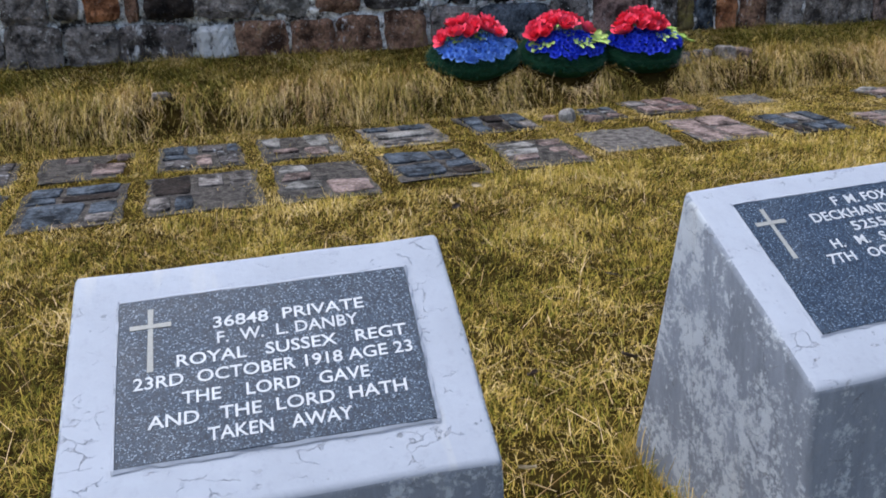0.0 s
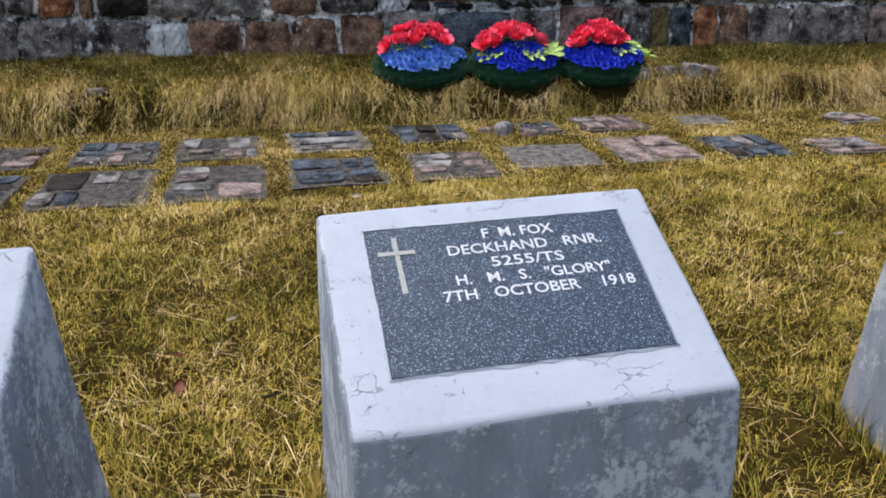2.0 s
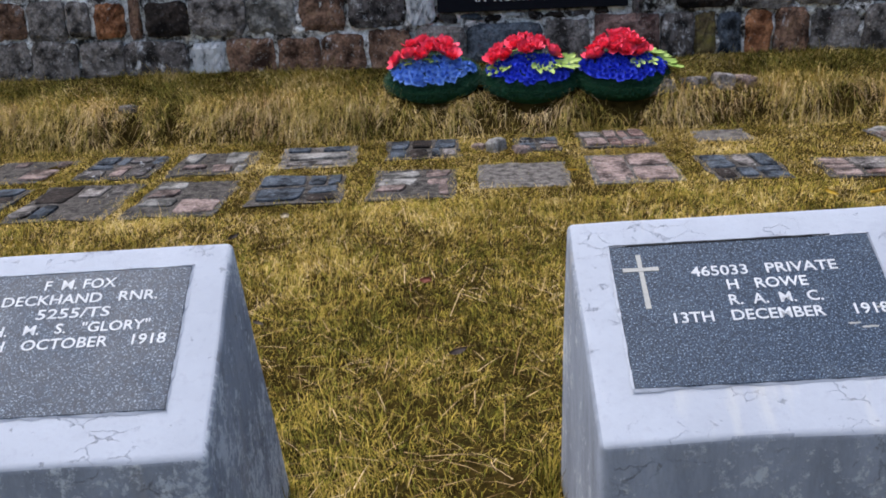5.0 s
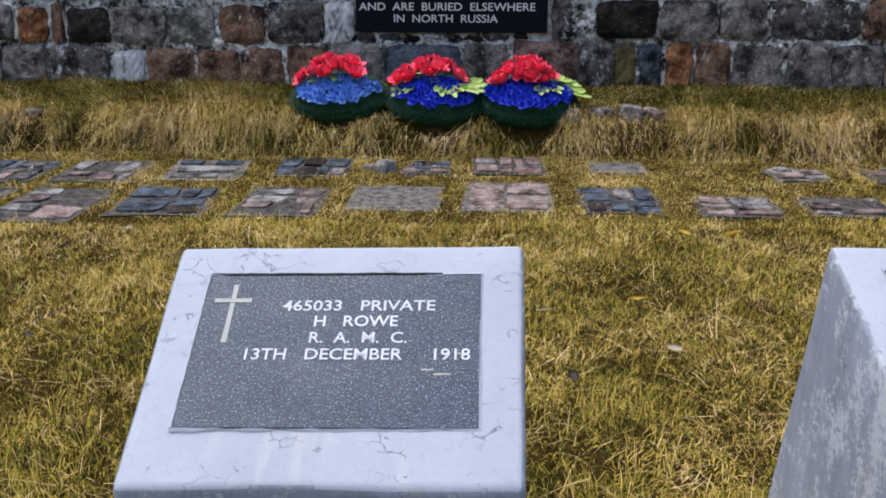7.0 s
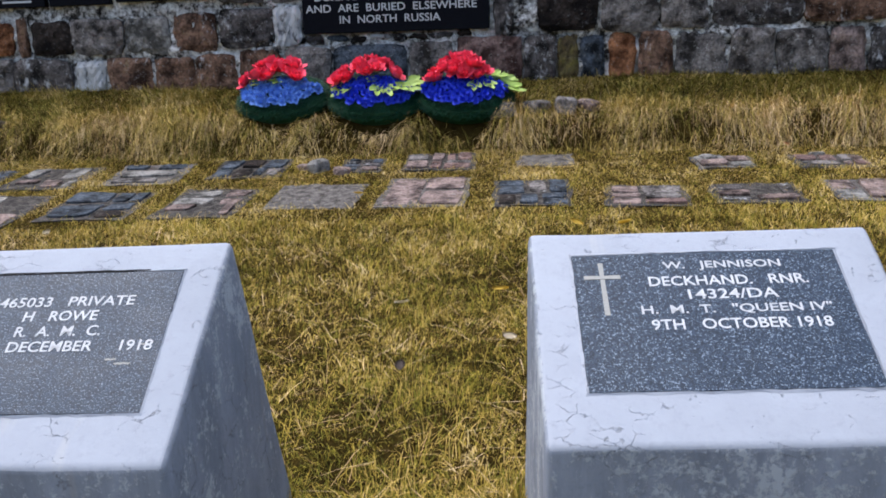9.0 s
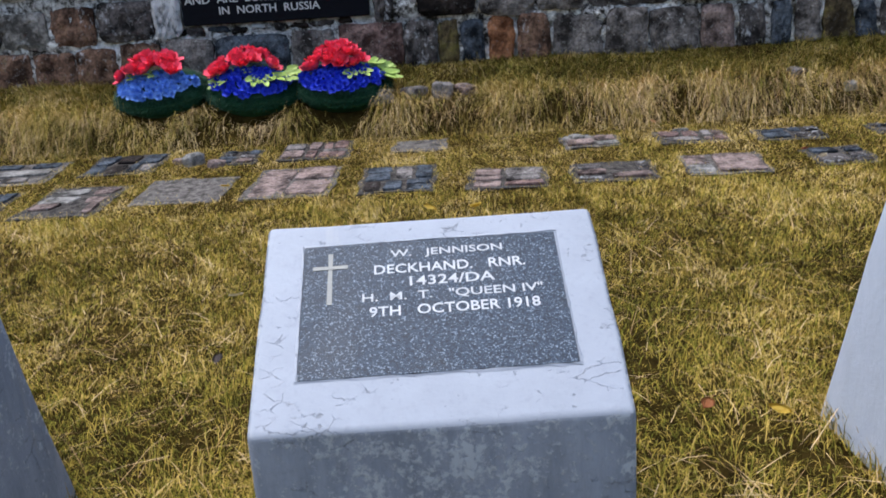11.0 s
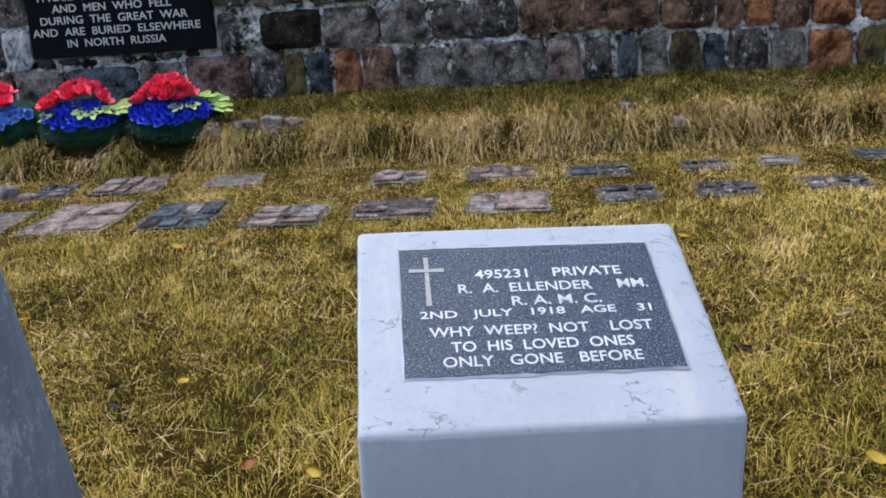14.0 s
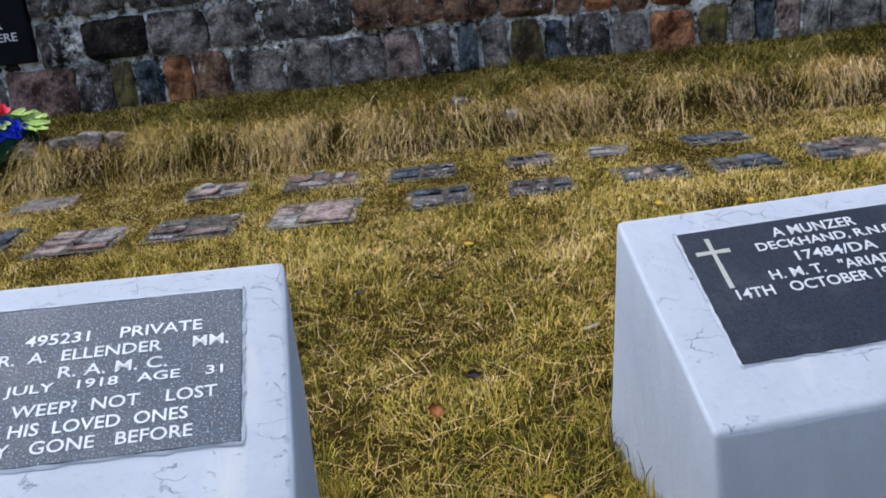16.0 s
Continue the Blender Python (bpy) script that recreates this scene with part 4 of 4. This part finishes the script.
def build_wreath(x, y, z, tilt, lean, blue, reds, leaf_spots, seed, words):
    r = random.Random(seed)
    wr = new("memorial_wreath")
    wr.matrix_world = pose(x, y, z, tilt, lean, 0)
    tagged(wr, words, "wreath", "wreaths below the wall tablet")
    A, B = 0.268, 0.186
    bm = bmesh.new()
    rings, n = 6, 28
    prev = None
    for k in range(rings + 1):
        q = k / rings
        row = []
        for i in range(n):
            a = math.tau * i / n
            u, v = math.cos(a) * q, math.sin(a) * q
            row.append(bm.verts.new((A * u, B * v, wreath_dome(u, v) - 0.025)) if k else None)
        if k == 0:
            hub = bm.verts.new((0, 0, wreath_dome(0, 0) - 0.025))
        elif k == 1:
            for i in range(n):
                bm.faces.new((hub, row[i], row[(i + 1) % n]))
        else:
            for i in range(n):
                bm.faces.new((prev[i], row[i], row[(i + 1) % n], prev[(i + 1) % n]))
        prev = row
    under = [bm.verts.new((v.co.x * 0.9, v.co.y * 0.9, -0.042)) for v in prev]
    for i in range(n):
        bm.faces.new((prev[i], under[i], under[(i + 1) % n], prev[(i + 1) % n]))
    bm.faces.new(under[::-1])
    part("cushion", bm, M_NEEDLE, wr, smooth=True)
    # fringe of fine green needles round the rim
    co, faces = [], []
    for k in range(8000):
        a = r.uniform(0, math.tau)
        q = r.uniform(0.78, 1.0)
        u, v = math.cos(a) * q, math.sin(a) * q
        base = Vector((A * u, B * v, -0.025 + wreath_dome(u, v) * 0.9 - r.uniform(0, 0.030) * (q > 0.93)))
        out = Vector((math.cos(a) + r.uniform(-0.5, 0.5), math.sin(a) + r.uniform(-0.5, 0.5), r.uniform(-0.5, 0.5))).normalized()
        side = out.cross(Vector((r.uniform(-1, 1), r.uniform(-1, 1), 1))).normalized() * 0.0018
        tip = base + out * r.uniform(0.018, 0.036)
        i = len(co)
        co += [base - side, base + side, tip]
        faces.append((i, i + 1, i + 2))
    me = bpy.data.meshes.new("needle_fringe")
    me.from_pydata(co, [], faces)
    tagged(mesh_part("needle_fringe", me, M_NEEDLE, wr, "dark green tinsel fringe"), kind="stuff")

    def stick(name, me, u, v, up, size, tip=25, spin=None):
        ob = new(name, me)
        ob.parent = wr
        nrm = Vector((u * 0.75, v * 0.9, 0.75)).normalized()
        q = Vector((0, 0, 1)).rotation_difference(nrm).to_matrix().to_4x4()
        ob.matrix_local = Matrix.Translation((A * u, B * v, wreath_dome(u, v) - 0.025 + up)) @ q @ pose(0, 0, 0, r.uniform(-tip, tip), r.uniform(-tip, tip), r.uniform(0, 360) if spin is None else spin) @ Matrix.Scale(size, 4)
        return ob

    # cloth blossoms, packed over the front of the cushion
    spots = []
    tries = 0
    while len(spots) < 90 and tries < 9000:
        tries += 1
        u, v = r.uniform(-0.95, 0.95), r.uniform(-0.84, 0.02)
        if u * u * 1.05 + v * v * 1.15 > 0.76 or any(((u - a) * A) ** 2 + ((v - b) * B) ** 2 < 0.024 ** 2 for a, b in spots):
            continue
        spots.append((u, v))
    for u, v in spots:
        stick("blue_flower", r.choice(blue), u, v, 0.016, r.uniform(0.9, 1.2))
    for u, v, up, size in reds:
        stick("red_flower", r.choice(RED_MESHES), u, v, up, size)
    for u, v, spin, size in leaf_spots:
        stick("leaf", LEAF_MESH, u, v, 0.02, size, 12, spin)


def red_heap(count, u_lo, u_hi, v_lo, v_hi, up, seed, apart=0.044, size=(1.25, 1.55)):
    r = random.Random(seed)
    got = []
    for _ in range(4000):
        if len(got) == count:
            break
        u, v = r.uniform(u_lo, u_hi), r.uniform(v_lo, v_hi)
        f = 1 - abs((u - (u_lo + u_hi) / 2) / ((u_hi - u_lo) / 2)) ** 2
        if v > v_lo + (v_hi - v_lo) * (0.35 + 0.65 * f) or any(((u - a[0]) * 0.275) ** 2 + ((v - a[1]) * 0.20) ** 2 < apart ** 2 for a in got):
            continue
        got.append((u, v, 0.022 + r.uniform(-0.012, 0.014) + up * f * (0.45 + 0.55 * (v - v_lo) / (v_hi - v_lo)), r.uniform(*size)))
    return got


WREATH_SPOTS = [(1.795, 3.07, 0.826), (2.340, 3.06, 0.816), (2.845, 3.06, 0.816)]
build_wreath(*WREATH_SPOTS[0], 30, -2, SKY_MESHES, red_heap(13, -0.72, 0.46, -0.10, 0.66, 0.052, 1, 0.062), [(-0.15, 0.25, 10, 0.8), (0.02, -0.08, 170, 0.7), (-0.34, 0.0, 130, 0.7), (0.1, 0.35, 60, 0.8), (-0.10, 0.0, 200, 0.6)], 11,
             "oval wreath of red and pale blue artificial flowers with green fringe")
build_wreath(*WREATH_SPOTS[1], 30, 1, BLUE_MESHES, red_heap(12, -0.78, 0.44, 0.00, 0.66, 0.042, 2, 0.060),
             [(-0.62, -0.12, 130, 0.9), (-0.45, -0.25, 160, 0.7), (-0.28, 0.55, 20, 0.8), (0.12, -0.28, 185, 0.9), (0.30, -0.25, 205, 0.9), (0.45, -0.15, 230, 1.0), (0.62, -0.1, 262, 1.0), (0.7, 0.15, 280, 0.9), (-0.02, 0.75, 0, 0.9), (0.68, 0.45, 300, 0.9), (0.05, 0.0, 150, 0.6)], 12,
             "oval wreath of red and royal blue flowers with pale leaves")
build_wreath(*WREATH_SPOTS[2], 30, 2, BLUE_MESHES, red_heap(28, -0.66, 0.44, -0.16, 0.66, 0.062, 3, 0.042, (1.05, 1.3)),
             [(0.74, 0.22, 290, 1.25), (0.80, -0.02, 262, 1.2), (0.76, 0.42, 318, 1.1), (0.55, 0.30, 300, 1.0), (0.25, -0.20, 180, 0.8), (0.45, -0.10, 215, 0.8)], 13,
             "oval wreath of dense red and royal blue flowers with yellow-green leaves")


# ---- fallen leaves ----
M_FALLEN = {
    "y": plain_material("yellow_fallen_leaf", (0.50, 0.33, 0.03), (0.66, 0.47, 0.07), 0.6, 40.0),
    "o": plain_material("orange_brown_fallen_leaf", (0.32, 0.11, 0.035), (0.46, 0.19, 0.07), 0.6, 40.0),
    "r": plain_material("red_brown_fallen_leaf", (0.20, 0.06, 0.035), (0.33, 0.11, 0.07), 0.6, 40.0),
    "p": plain_material("pale_dry_leaf", (0.42, 0.35, 0.24), (0.60, 0.53, 0.40), 0.7, 40.0),
    "d": plain_material("dark_rotted_leaf", (0.035, 0.025, 0.022), (0.085, 0.060, 0.050), 0.6, 40.0),
}
LEAF_WORDS = {"y": "yellow fallen birch leaf on the lawn", "o": "orange-brown fallen leaf curled on the lawn", "r": "red-brown fallen leaf on the lawn",
              "p": "pale dry fallen leaf on the lawn", "d": "dark rotted leaf on the lawn"}


def fallen_leaf(x, y, tone, seed):
    r = random.Random(seed)
    bm = bmesh.new()
    L, W = r.uniform(0.038, 0.056), r.uniform(0.026, 0.038)
    curl = r.uniform(0.2, 0.9)
    rows = []
    for k in range(8):
        t = k / 7
        w = W * (math.sin(math.pi * min(1, t * 0.94 + 0.06)) ** 0.75) * (1 - 0.25 * t) * (1 + 0.12 * (k % 2))
        row = []
        for s in (-1, -0.5, 0, 0.5, 1):
            row.append(bm.verts.new((s * w / 2, (t - 0.5) * L, curl * (s * s * W * 0.30) + 0.35 * curl * (t - 0.5) ** 2 * L)))
        rows.append(row)
    for a, b in zip(rows, rows[1:]):
        for i in range(4):
            bm.faces.new((a[i], a[i + 1], b[i + 1], b[i]))
    st = [bm.verts.new((sx, -L / 2 - d, 0.002)) for sx, d in ((-0.0008, 0), (0.0008, 0), (0.0012, 0.014), (0.0002, 0.014))]
    bm.faces.new(st)
    bmesh.ops.solidify(bm, geom=bm.faces[:], thickness=0.0004)
    ob = part("fallen_leaf", bm, M_FALLEN[tone], smooth=True)
    ob.matrix_world = pose(x, y, float(ground_z(x, y)) + 0.040, r.uniform(-22, 22), r.uniform(-22, 22), r.uniform(0, 360))
    tagged(ob, LEAF_WORDS[tone], "fallen leaf", "fallen leaves")


LEAVES = [("y", 3.20, 0.85), ("p", 2.90, 0.71), ("y", 3.45, 1.49), ("o", 4.20, 0.00), ("y", 3.90, 0.40), ("y", 4.35, -0.03), ("d", 3.73, 0.37), ("d", 3.77, 0.28),
          ("y", 5.47, 0.01), ("p", 5.63, 0.69), ("y", 5.32, 1.38), ("o", 5.25, 0.34), ("d", 5.00, 1.06), ("d", 5.23, 1.10), ("d", 5.33, 0.49), ("r", 5.05, 2.06),
          ("p", 5.09, 1.93), ("y", 3.63, 1.49), ("p", 1.53, 0.03), ("p", 3.25, 0.48), ("d", 2.97, 0.30), ("y", 2.48, 1.94), ("r", 1.90, 0.70), ("d", 2.02, 0.25),
          ("d", 1.42, 0.44), ("d", 0.98, -0.06), ("p", 1.29, 1.40), ("d", 1.14, 1.18), ("d", 1.24, -0.04), ("p", 0.84, -0.40), ("r", 0.75, 0.19), ("r", 0.77, 0.02),
          ("p", 0.87, 0.38), ("d", 0.05, 0.20), ("o", 4.50, 2.72), ("y", 5.98, 1.60), ("y", 6.27, 1.54)]
for n, (tone, lx, ly) in enumerate(LEAVES):
    fallen_leaf(lx, ly, tone, 900 + n)


# ---- grass: real blades, far past counting ----
def in_markers(x, y):
    inside = np.zeros(len(x), bool)
    for mx, my, yaw in MARKER_SPOTS:
        c, s = math.cos(radians(yaw)), math.sin(radians(yaw))
        dx, dy = x - mx, y - my
        lx, ly = dx * c + dy * s, -dx * s + dy * c
        inside |= (np.abs(lx) < 0.288) & (ly > -0.345) & (ly < 0.150)
    return inside


def in_slabs(x, y, rg):
    inside = np.zeros(len(x), bool)
    fray = rg.gamma(1.6, 0.016, len(x)) - 0.012 + 0.014 * sway(x, y, 61, 6, 18.0)
    for x0, x1, y0, y1, _ in SLABS + SLABS_FAR + SLABS_BACK:
        inside |= (x > x0 + fray) & (x < x1 - fray) & (y > y0 + fray) & (y < y1 - fray)
    return inside


def blades(name, x, y, length, width, lean, heading, material, words, rg, droop=0.5, lift=0.0):
    """One mesh of tapered, bent blades standing on the ground. lean: radians from upright."""
    n = len(x)
    z = ground_z(x, y) - 0.004 + lift
    hx, hy = np.cos(heading), np.sin(heading)
    face = heading + np.pi / 2 + rg.uniform(-0.9, 0.9, n)
    sx, sy = np.cos(face) * width / 2, np.sin(face) * width / 2
    l1, l2 = length * 0.5, length * 0.5
    a1, a2 = lean, np.clip(lean + droop * rg.uniform(0.3, 1.3, n), 0, 2.7)
    m = np.stack([x + hx * np.sin(a1) * l1, y + hy * np.sin(a1) * l1, z + np.cos(a1) * l1], -1)
    t = m + np.stack([hx * np.sin(a2) * l2, hy * np.sin(a2) * l2, np.cos(a2) * l2], -1)
    b = np.stack([x, y, z], -1)
    s = np.stack([sx, sy, np.zeros(n)], -1)
    co = np.stack([b - s, b + s, m + s * 0.8, m - s * 0.8, t], 1).reshape(-1, 3)
    i = np.arange(n)[:, None] * 5
    loops = (i + np.array([[0, 1, 2, 3, 3, 2, 4]])).reshape(-1)
    me = bpy.data.meshes.new(name)
    me.vertices.add(n * 5)
    me.vertices.foreach_set("co", co.reshape(-1))
    me.loops.add(n * 7)
    me.loops.foreach_set("vertex_index", loops)
    me.polygons.add(n * 2)
    me.polygons.foreach_set("loop_start", (np.arange(n)[:, None] * 7 + np.array([[0, 4]])).reshape(-1))
    me.polygons.foreach_set("loop_total", np.tile([4, 3], n))
    me.update(calc_edges=True)
    tagged(mesh_part(name, me, material), words, "grass", kind="stuff")


def build_grass():
    rg = np.random.default_rng(7)
    # lawn
    n = 920000
    x, y = rg.uniform(-1.3, 7.7, n), -0.85 + 3.75 * rg.uniform(0, 1, n) ** 1.12
    keep = ~in_markers(x, y) & (y < foot_y(x) + 0.05)
    slab = in_slabs(x, y, rg)
    keep &= ~slab | (rg.uniform(0, 1, n) < 0.012)
    thin = 0.72 + 0.35 * sway(x, y, 31, 7, 6.0) + 0.42 * sway(x, y, 32, 7, 24.0)
    keep &= rg.uniform(0, 1, n) < np.clip(thin + np.where(y > 1.38 + 0.08 * x, 0.35, 0.0), 0.25, 1)
    x, y = x[keep], y[keep]
    n = len(x)
    tall = np.clip(1 + 0.35 * sway(x, y, 33, 7, 7.0) + 0.2 * sway(x, y, 38, 7, 26.0), 0.45, 1.8)
    length = rg.gamma(6, 0.0070, n) * tall * np.where(y > 1.46 + 0.08 * x + 0.05 * sway(x, y, 37, 5, 5.0), 0.52, 1.0)
    heading = 2.4 * sway(x, y, 34, 6, 3.5) + 2.6 * sway(x, y, 35, 6, 15.0) + rg.normal(0, 1.3, n)
    lean = np.clip(rg.normal(0.82, 0.42, n), 0.05, 1.5)
    wide = rg.uniform(0.0011, 0.0025, n)
    worn = y + rg.normal(0, 0.26, n) + 0.16 * sway(x, y, 36, 6, 5.0) > 1.30 + 0.05 * x
    for mask, nm, mat, words in ((~worn, "lawn_grass", M_LAWN, "matted yellow-green autumn lawn grass"), (worn, "strip_grass", M_STRIP, "short dry tan-yellow grass between the slabs")):
        blades(nm, x[mask], y[mask], length[mask], wide[mask], lean[mask], heading[mask], mat, words, rg, 1.2)
    # long stalks lying about, and tufts hugging the marker feet
    n = 8500
    x, y = rg.uniform(-1.5, 8.0, n), rg.uniform(-0.85, 1.45, n)
    keep = ~in_markers(x, y)
    x, y = x[keep], y[keep]
    n = len(x)
    blades("dry_stalks", x, y, 0.045 + rg.gamma(2.0, 0.026, n), rg.uniform(0.0013, 0.0024, n), rg.uniform(1.15, 1.5, n), rg.uniform(0, 6.28, n), M_STRAW,
           "bleached dry grass stalks lying on the lawn", rg, 0.2, 0.022)
    xs, ys = [], []
    for mx, my, yaw in MARKER_SPOTS:
        k = 2600
        a = rg.uniform(0, 1, k) * 4
        e, f = np.floor(a), a % 1
        lx = np.select([e == 0, e == 1, e == 2], [-0.300 + 0 * f, 0.300 + 0 * f, (f - 0.5) * 0.60], (f - 0.5) * 0.60)
        ly = np.select([e == 0, e == 1, e == 2], [-0.35 + 0.51 * f, -0.35 + 0.51 * f, 0.160 + 0 * f], -0.352 + 0 * f)
        lx, ly = lx + np.sign(lx) * np.abs(rg.normal(0, 0.016, k)), ly + np.sign(ly) * np.abs(rg.normal(0, 0.016, k))
        c, s = math.cos(radians(yaw)), math.sin(radians(yaw))
        xs.append(mx + lx * c - ly * s), ys.append(my + lx * s + ly * c)
    x, y = np.concatenate(xs), np.concatenate(ys)
    n = len(x)
    blades("marker_tufts", x, y, rg.gamma(6, 0.011, n), rg.uniform(0.0014, 0.003, n), np.abs(rg.normal(0.35, 0.3, n)), rg.uniform(0, 6.28, n), M_LAWN,
           "longer grass tufts uncut round the marker feet", rg)
    # turf creeping over the edges of the slabs
    xs, ys, hs = [], [], []
    for x0, x1, y0, y1, _ in SLABS + SLABS_FAR + SLABS_BACK:
        k = 900
        e, f = rg.integers(0, 4, k), rg.uniform(-0.04, 1.04, k)
        out = np.abs(rg.normal(0, 0.012, k)) - 0.006
        xs.append(np.select([e == 0, e == 1], [x0 - out, x1 + out], x0 + (x1 - x0) * f))
        ys.append(np.select([e == 2, e == 3], [y0 - out, y1 + out], y0 + (y1 - y0) * f))
        hs.append(np.select([e == 0, e == 1, e == 2], [0.0, 3.14, 1.57], -1.57) + rg.normal(0, 0.9, k))
    x, y, h = np.concatenate(xs), np.concatenate(ys), np.concatenate(hs)
    keep = rg.uniform(0, 1, len(x)) < np.clip(0.6 + 0.6 * sway(x, y, 71, 6, 16.0), 0.08, 1)
    x, y, h = x[keep], y[keep], h[keep]
    n = len(x)
    blades("slab_edge_grass", x, y, rg.gamma(6, 0.0052, n), rg.uniform(0.0014, 0.0026, n), np.clip(rg.normal(1.0, 0.3, n), 0.1, 1.45), h, M_STRIP,
           "yellow-green turf creeping over the slab edges", rg, 0.8)
    # behind the walker, thinner
    n = 120000
    x, y = rg.uniform(-5.6, 12.0, n), rg.uniform(-5.0, 2.8, n)
    edge = np.maximum(np.abs(x - 3.2) - 4.5, -0.85 - y)
    keep = (edge > 0) & (edge < 2.6 + 1.2 * sway(x, y, 81, 6, 2.0)) & (rg.uniform(0, 1, n) < np.clip(1.15 - edge * 0.3, 0.05, 1))
    x, y = x[keep], y[keep]
    n = len(x)
    blades("outer_lawn_grass", x, y, rg.gamma(7, 0.0085, n), rg.uniform(0.003, 0.006, n), np.clip(rg.normal(0.95, 0.3, n), 0.05, 1.5), rg.uniform(0, 6.28, n), M_LAWN,
           "matted yellow-green lawn grass round the grave plot", rg)
    # terrace under the wall
    n = 130000
    x = rg.uniform(-1.9, 8.6, n)
    y = foot_y(x) + 0.10 + (WALL_Y - foot_y(x) - 0.10) * rg.uniform(0, 1, n)
    keep = rg.uniform(0, 1, n) < np.clip(0.8 + 0.4 * sway(x, y, 41, 7, 6.0), 0.3, 1)
    for wx, wy, _ in WREATH_SPOTS:
        keep &= (((x - wx) / 0.29) ** 2 + ((y - wy) / 0.23) ** 2) > 1
    x, y = x[keep], y[keep]
    n = len(x)
    length = rg.gamma(6, 0.0080, n) * np.clip(1 + 0.4 * sway(x, y, 42, 6, 7.0), 0.5, 1.7)
    heading = -1.57 + 1.3 * sway(x, y, 43, 6, 5.0) + rg.normal(0, 1.0, n)
    blades("terrace_grass", x, y, length, rg.uniform(0.0018, 0.0034, n), np.clip(rg.normal(0.95, 0.35, n), 0.1, 1.5), heading, M_TERRACE, "rough dry olive grass on the terrace", rg, 0.9)
    # long grass combed over the lip of the bank and hanging down its face in tangled clumps
    n = 80000
    x = rg.uniform(-1.9, 8.6, n)
    y = foot_y(x) + np.clip(rg.normal(0.13, 0.055, n), 0.0, 0.27)
    clump = np.clip(0.55 + 0.75 * sway(x, y * 0, 51, 8, 9.0) + 0.55 * sway(x, y * 0, 54, 8, 30.0), 0.04, 1)
    under = np.zeros(n, bool)
    for wx, wy, _ in WREATH_SPOTS:
        under |= (((x - wx) / 0.26) ** 2 + ((y - wy) / 0.150) ** 2) < 1
    keep = (rg.uniform(0, 1, n) < clump) & ~under
    x, y, clump = x[keep], y[keep], clump[keep]
    n = len(x)
    front = np.zeros(n, bool)
    for wx, _, _ in WREATH_SPOTS:
        front |= np.abs(x - wx) < 0.25
    length = rg.gamma(4, 0.030, n) * (0.6 + 0.5 * clump) * np.where(front, 0.8, 1.0)
    heading = -1.57 + 0.8 * sway(x, y * 0, 53, 6, 9.0) + 0.9 * sway(x, y, 55, 6, 34.0) + rg.normal(0, 0.5, n)
    dry = rg.uniform(0, 1, n) < np.clip(0.16 + 0.07 * x + 0.35 * sway(x, y, 57, 6, 5.0), 0.08, 0.65)
    lean = np.clip(rg.normal(1.50, 0.42, n), np.where(front, 1.25, 0.4), 2.4)
    wide = rg.uniform(0.0015, 0.0032, n)
    for mask, mat, nm, words in ((dry, M_STRAW, "bank_straw", "bleached straw hanging over the edge of the bank"), (~dry, M_BANK, "bank_grass", "long olive grass hanging over the edge of the bank")):
        blades(nm, x[mask], y[mask], length[mask], wide[mask], lean[mask], heading[mask], mat, words, rg, 1.2)
    # stray stalks and tufts standing on the lip and at its foot
    n = 15000
    x = rg.uniform(-1.9, 8.6, n)
    y = foot_y(x) + np.where(rg.uniform(0, 1, n) < 0.55, rg.normal(0.18, 0.05, n), rg.normal(0.0, 0.03, n))
    keep = rg.uniform(0, 1, n) < np.clip(0.45 + 0.9 * sway(x, y * 0, 58, 8, 7.0), 0.03, 1)
    x, y = x[keep], y[keep]
    n = len(x)
    blades("bank_tufts", x, y, rg.gamma(5, 0.017, n), rg.uniform(0.0016, 0.003, n), np.clip(rg.normal(0.7, 0.4, n), 0.05, 1.5), rg.uniform(0, 6.28, n), M_BANK,
           "loose grass tufts along the edge and foot of the bank", rg, 0.8)


build_grass()
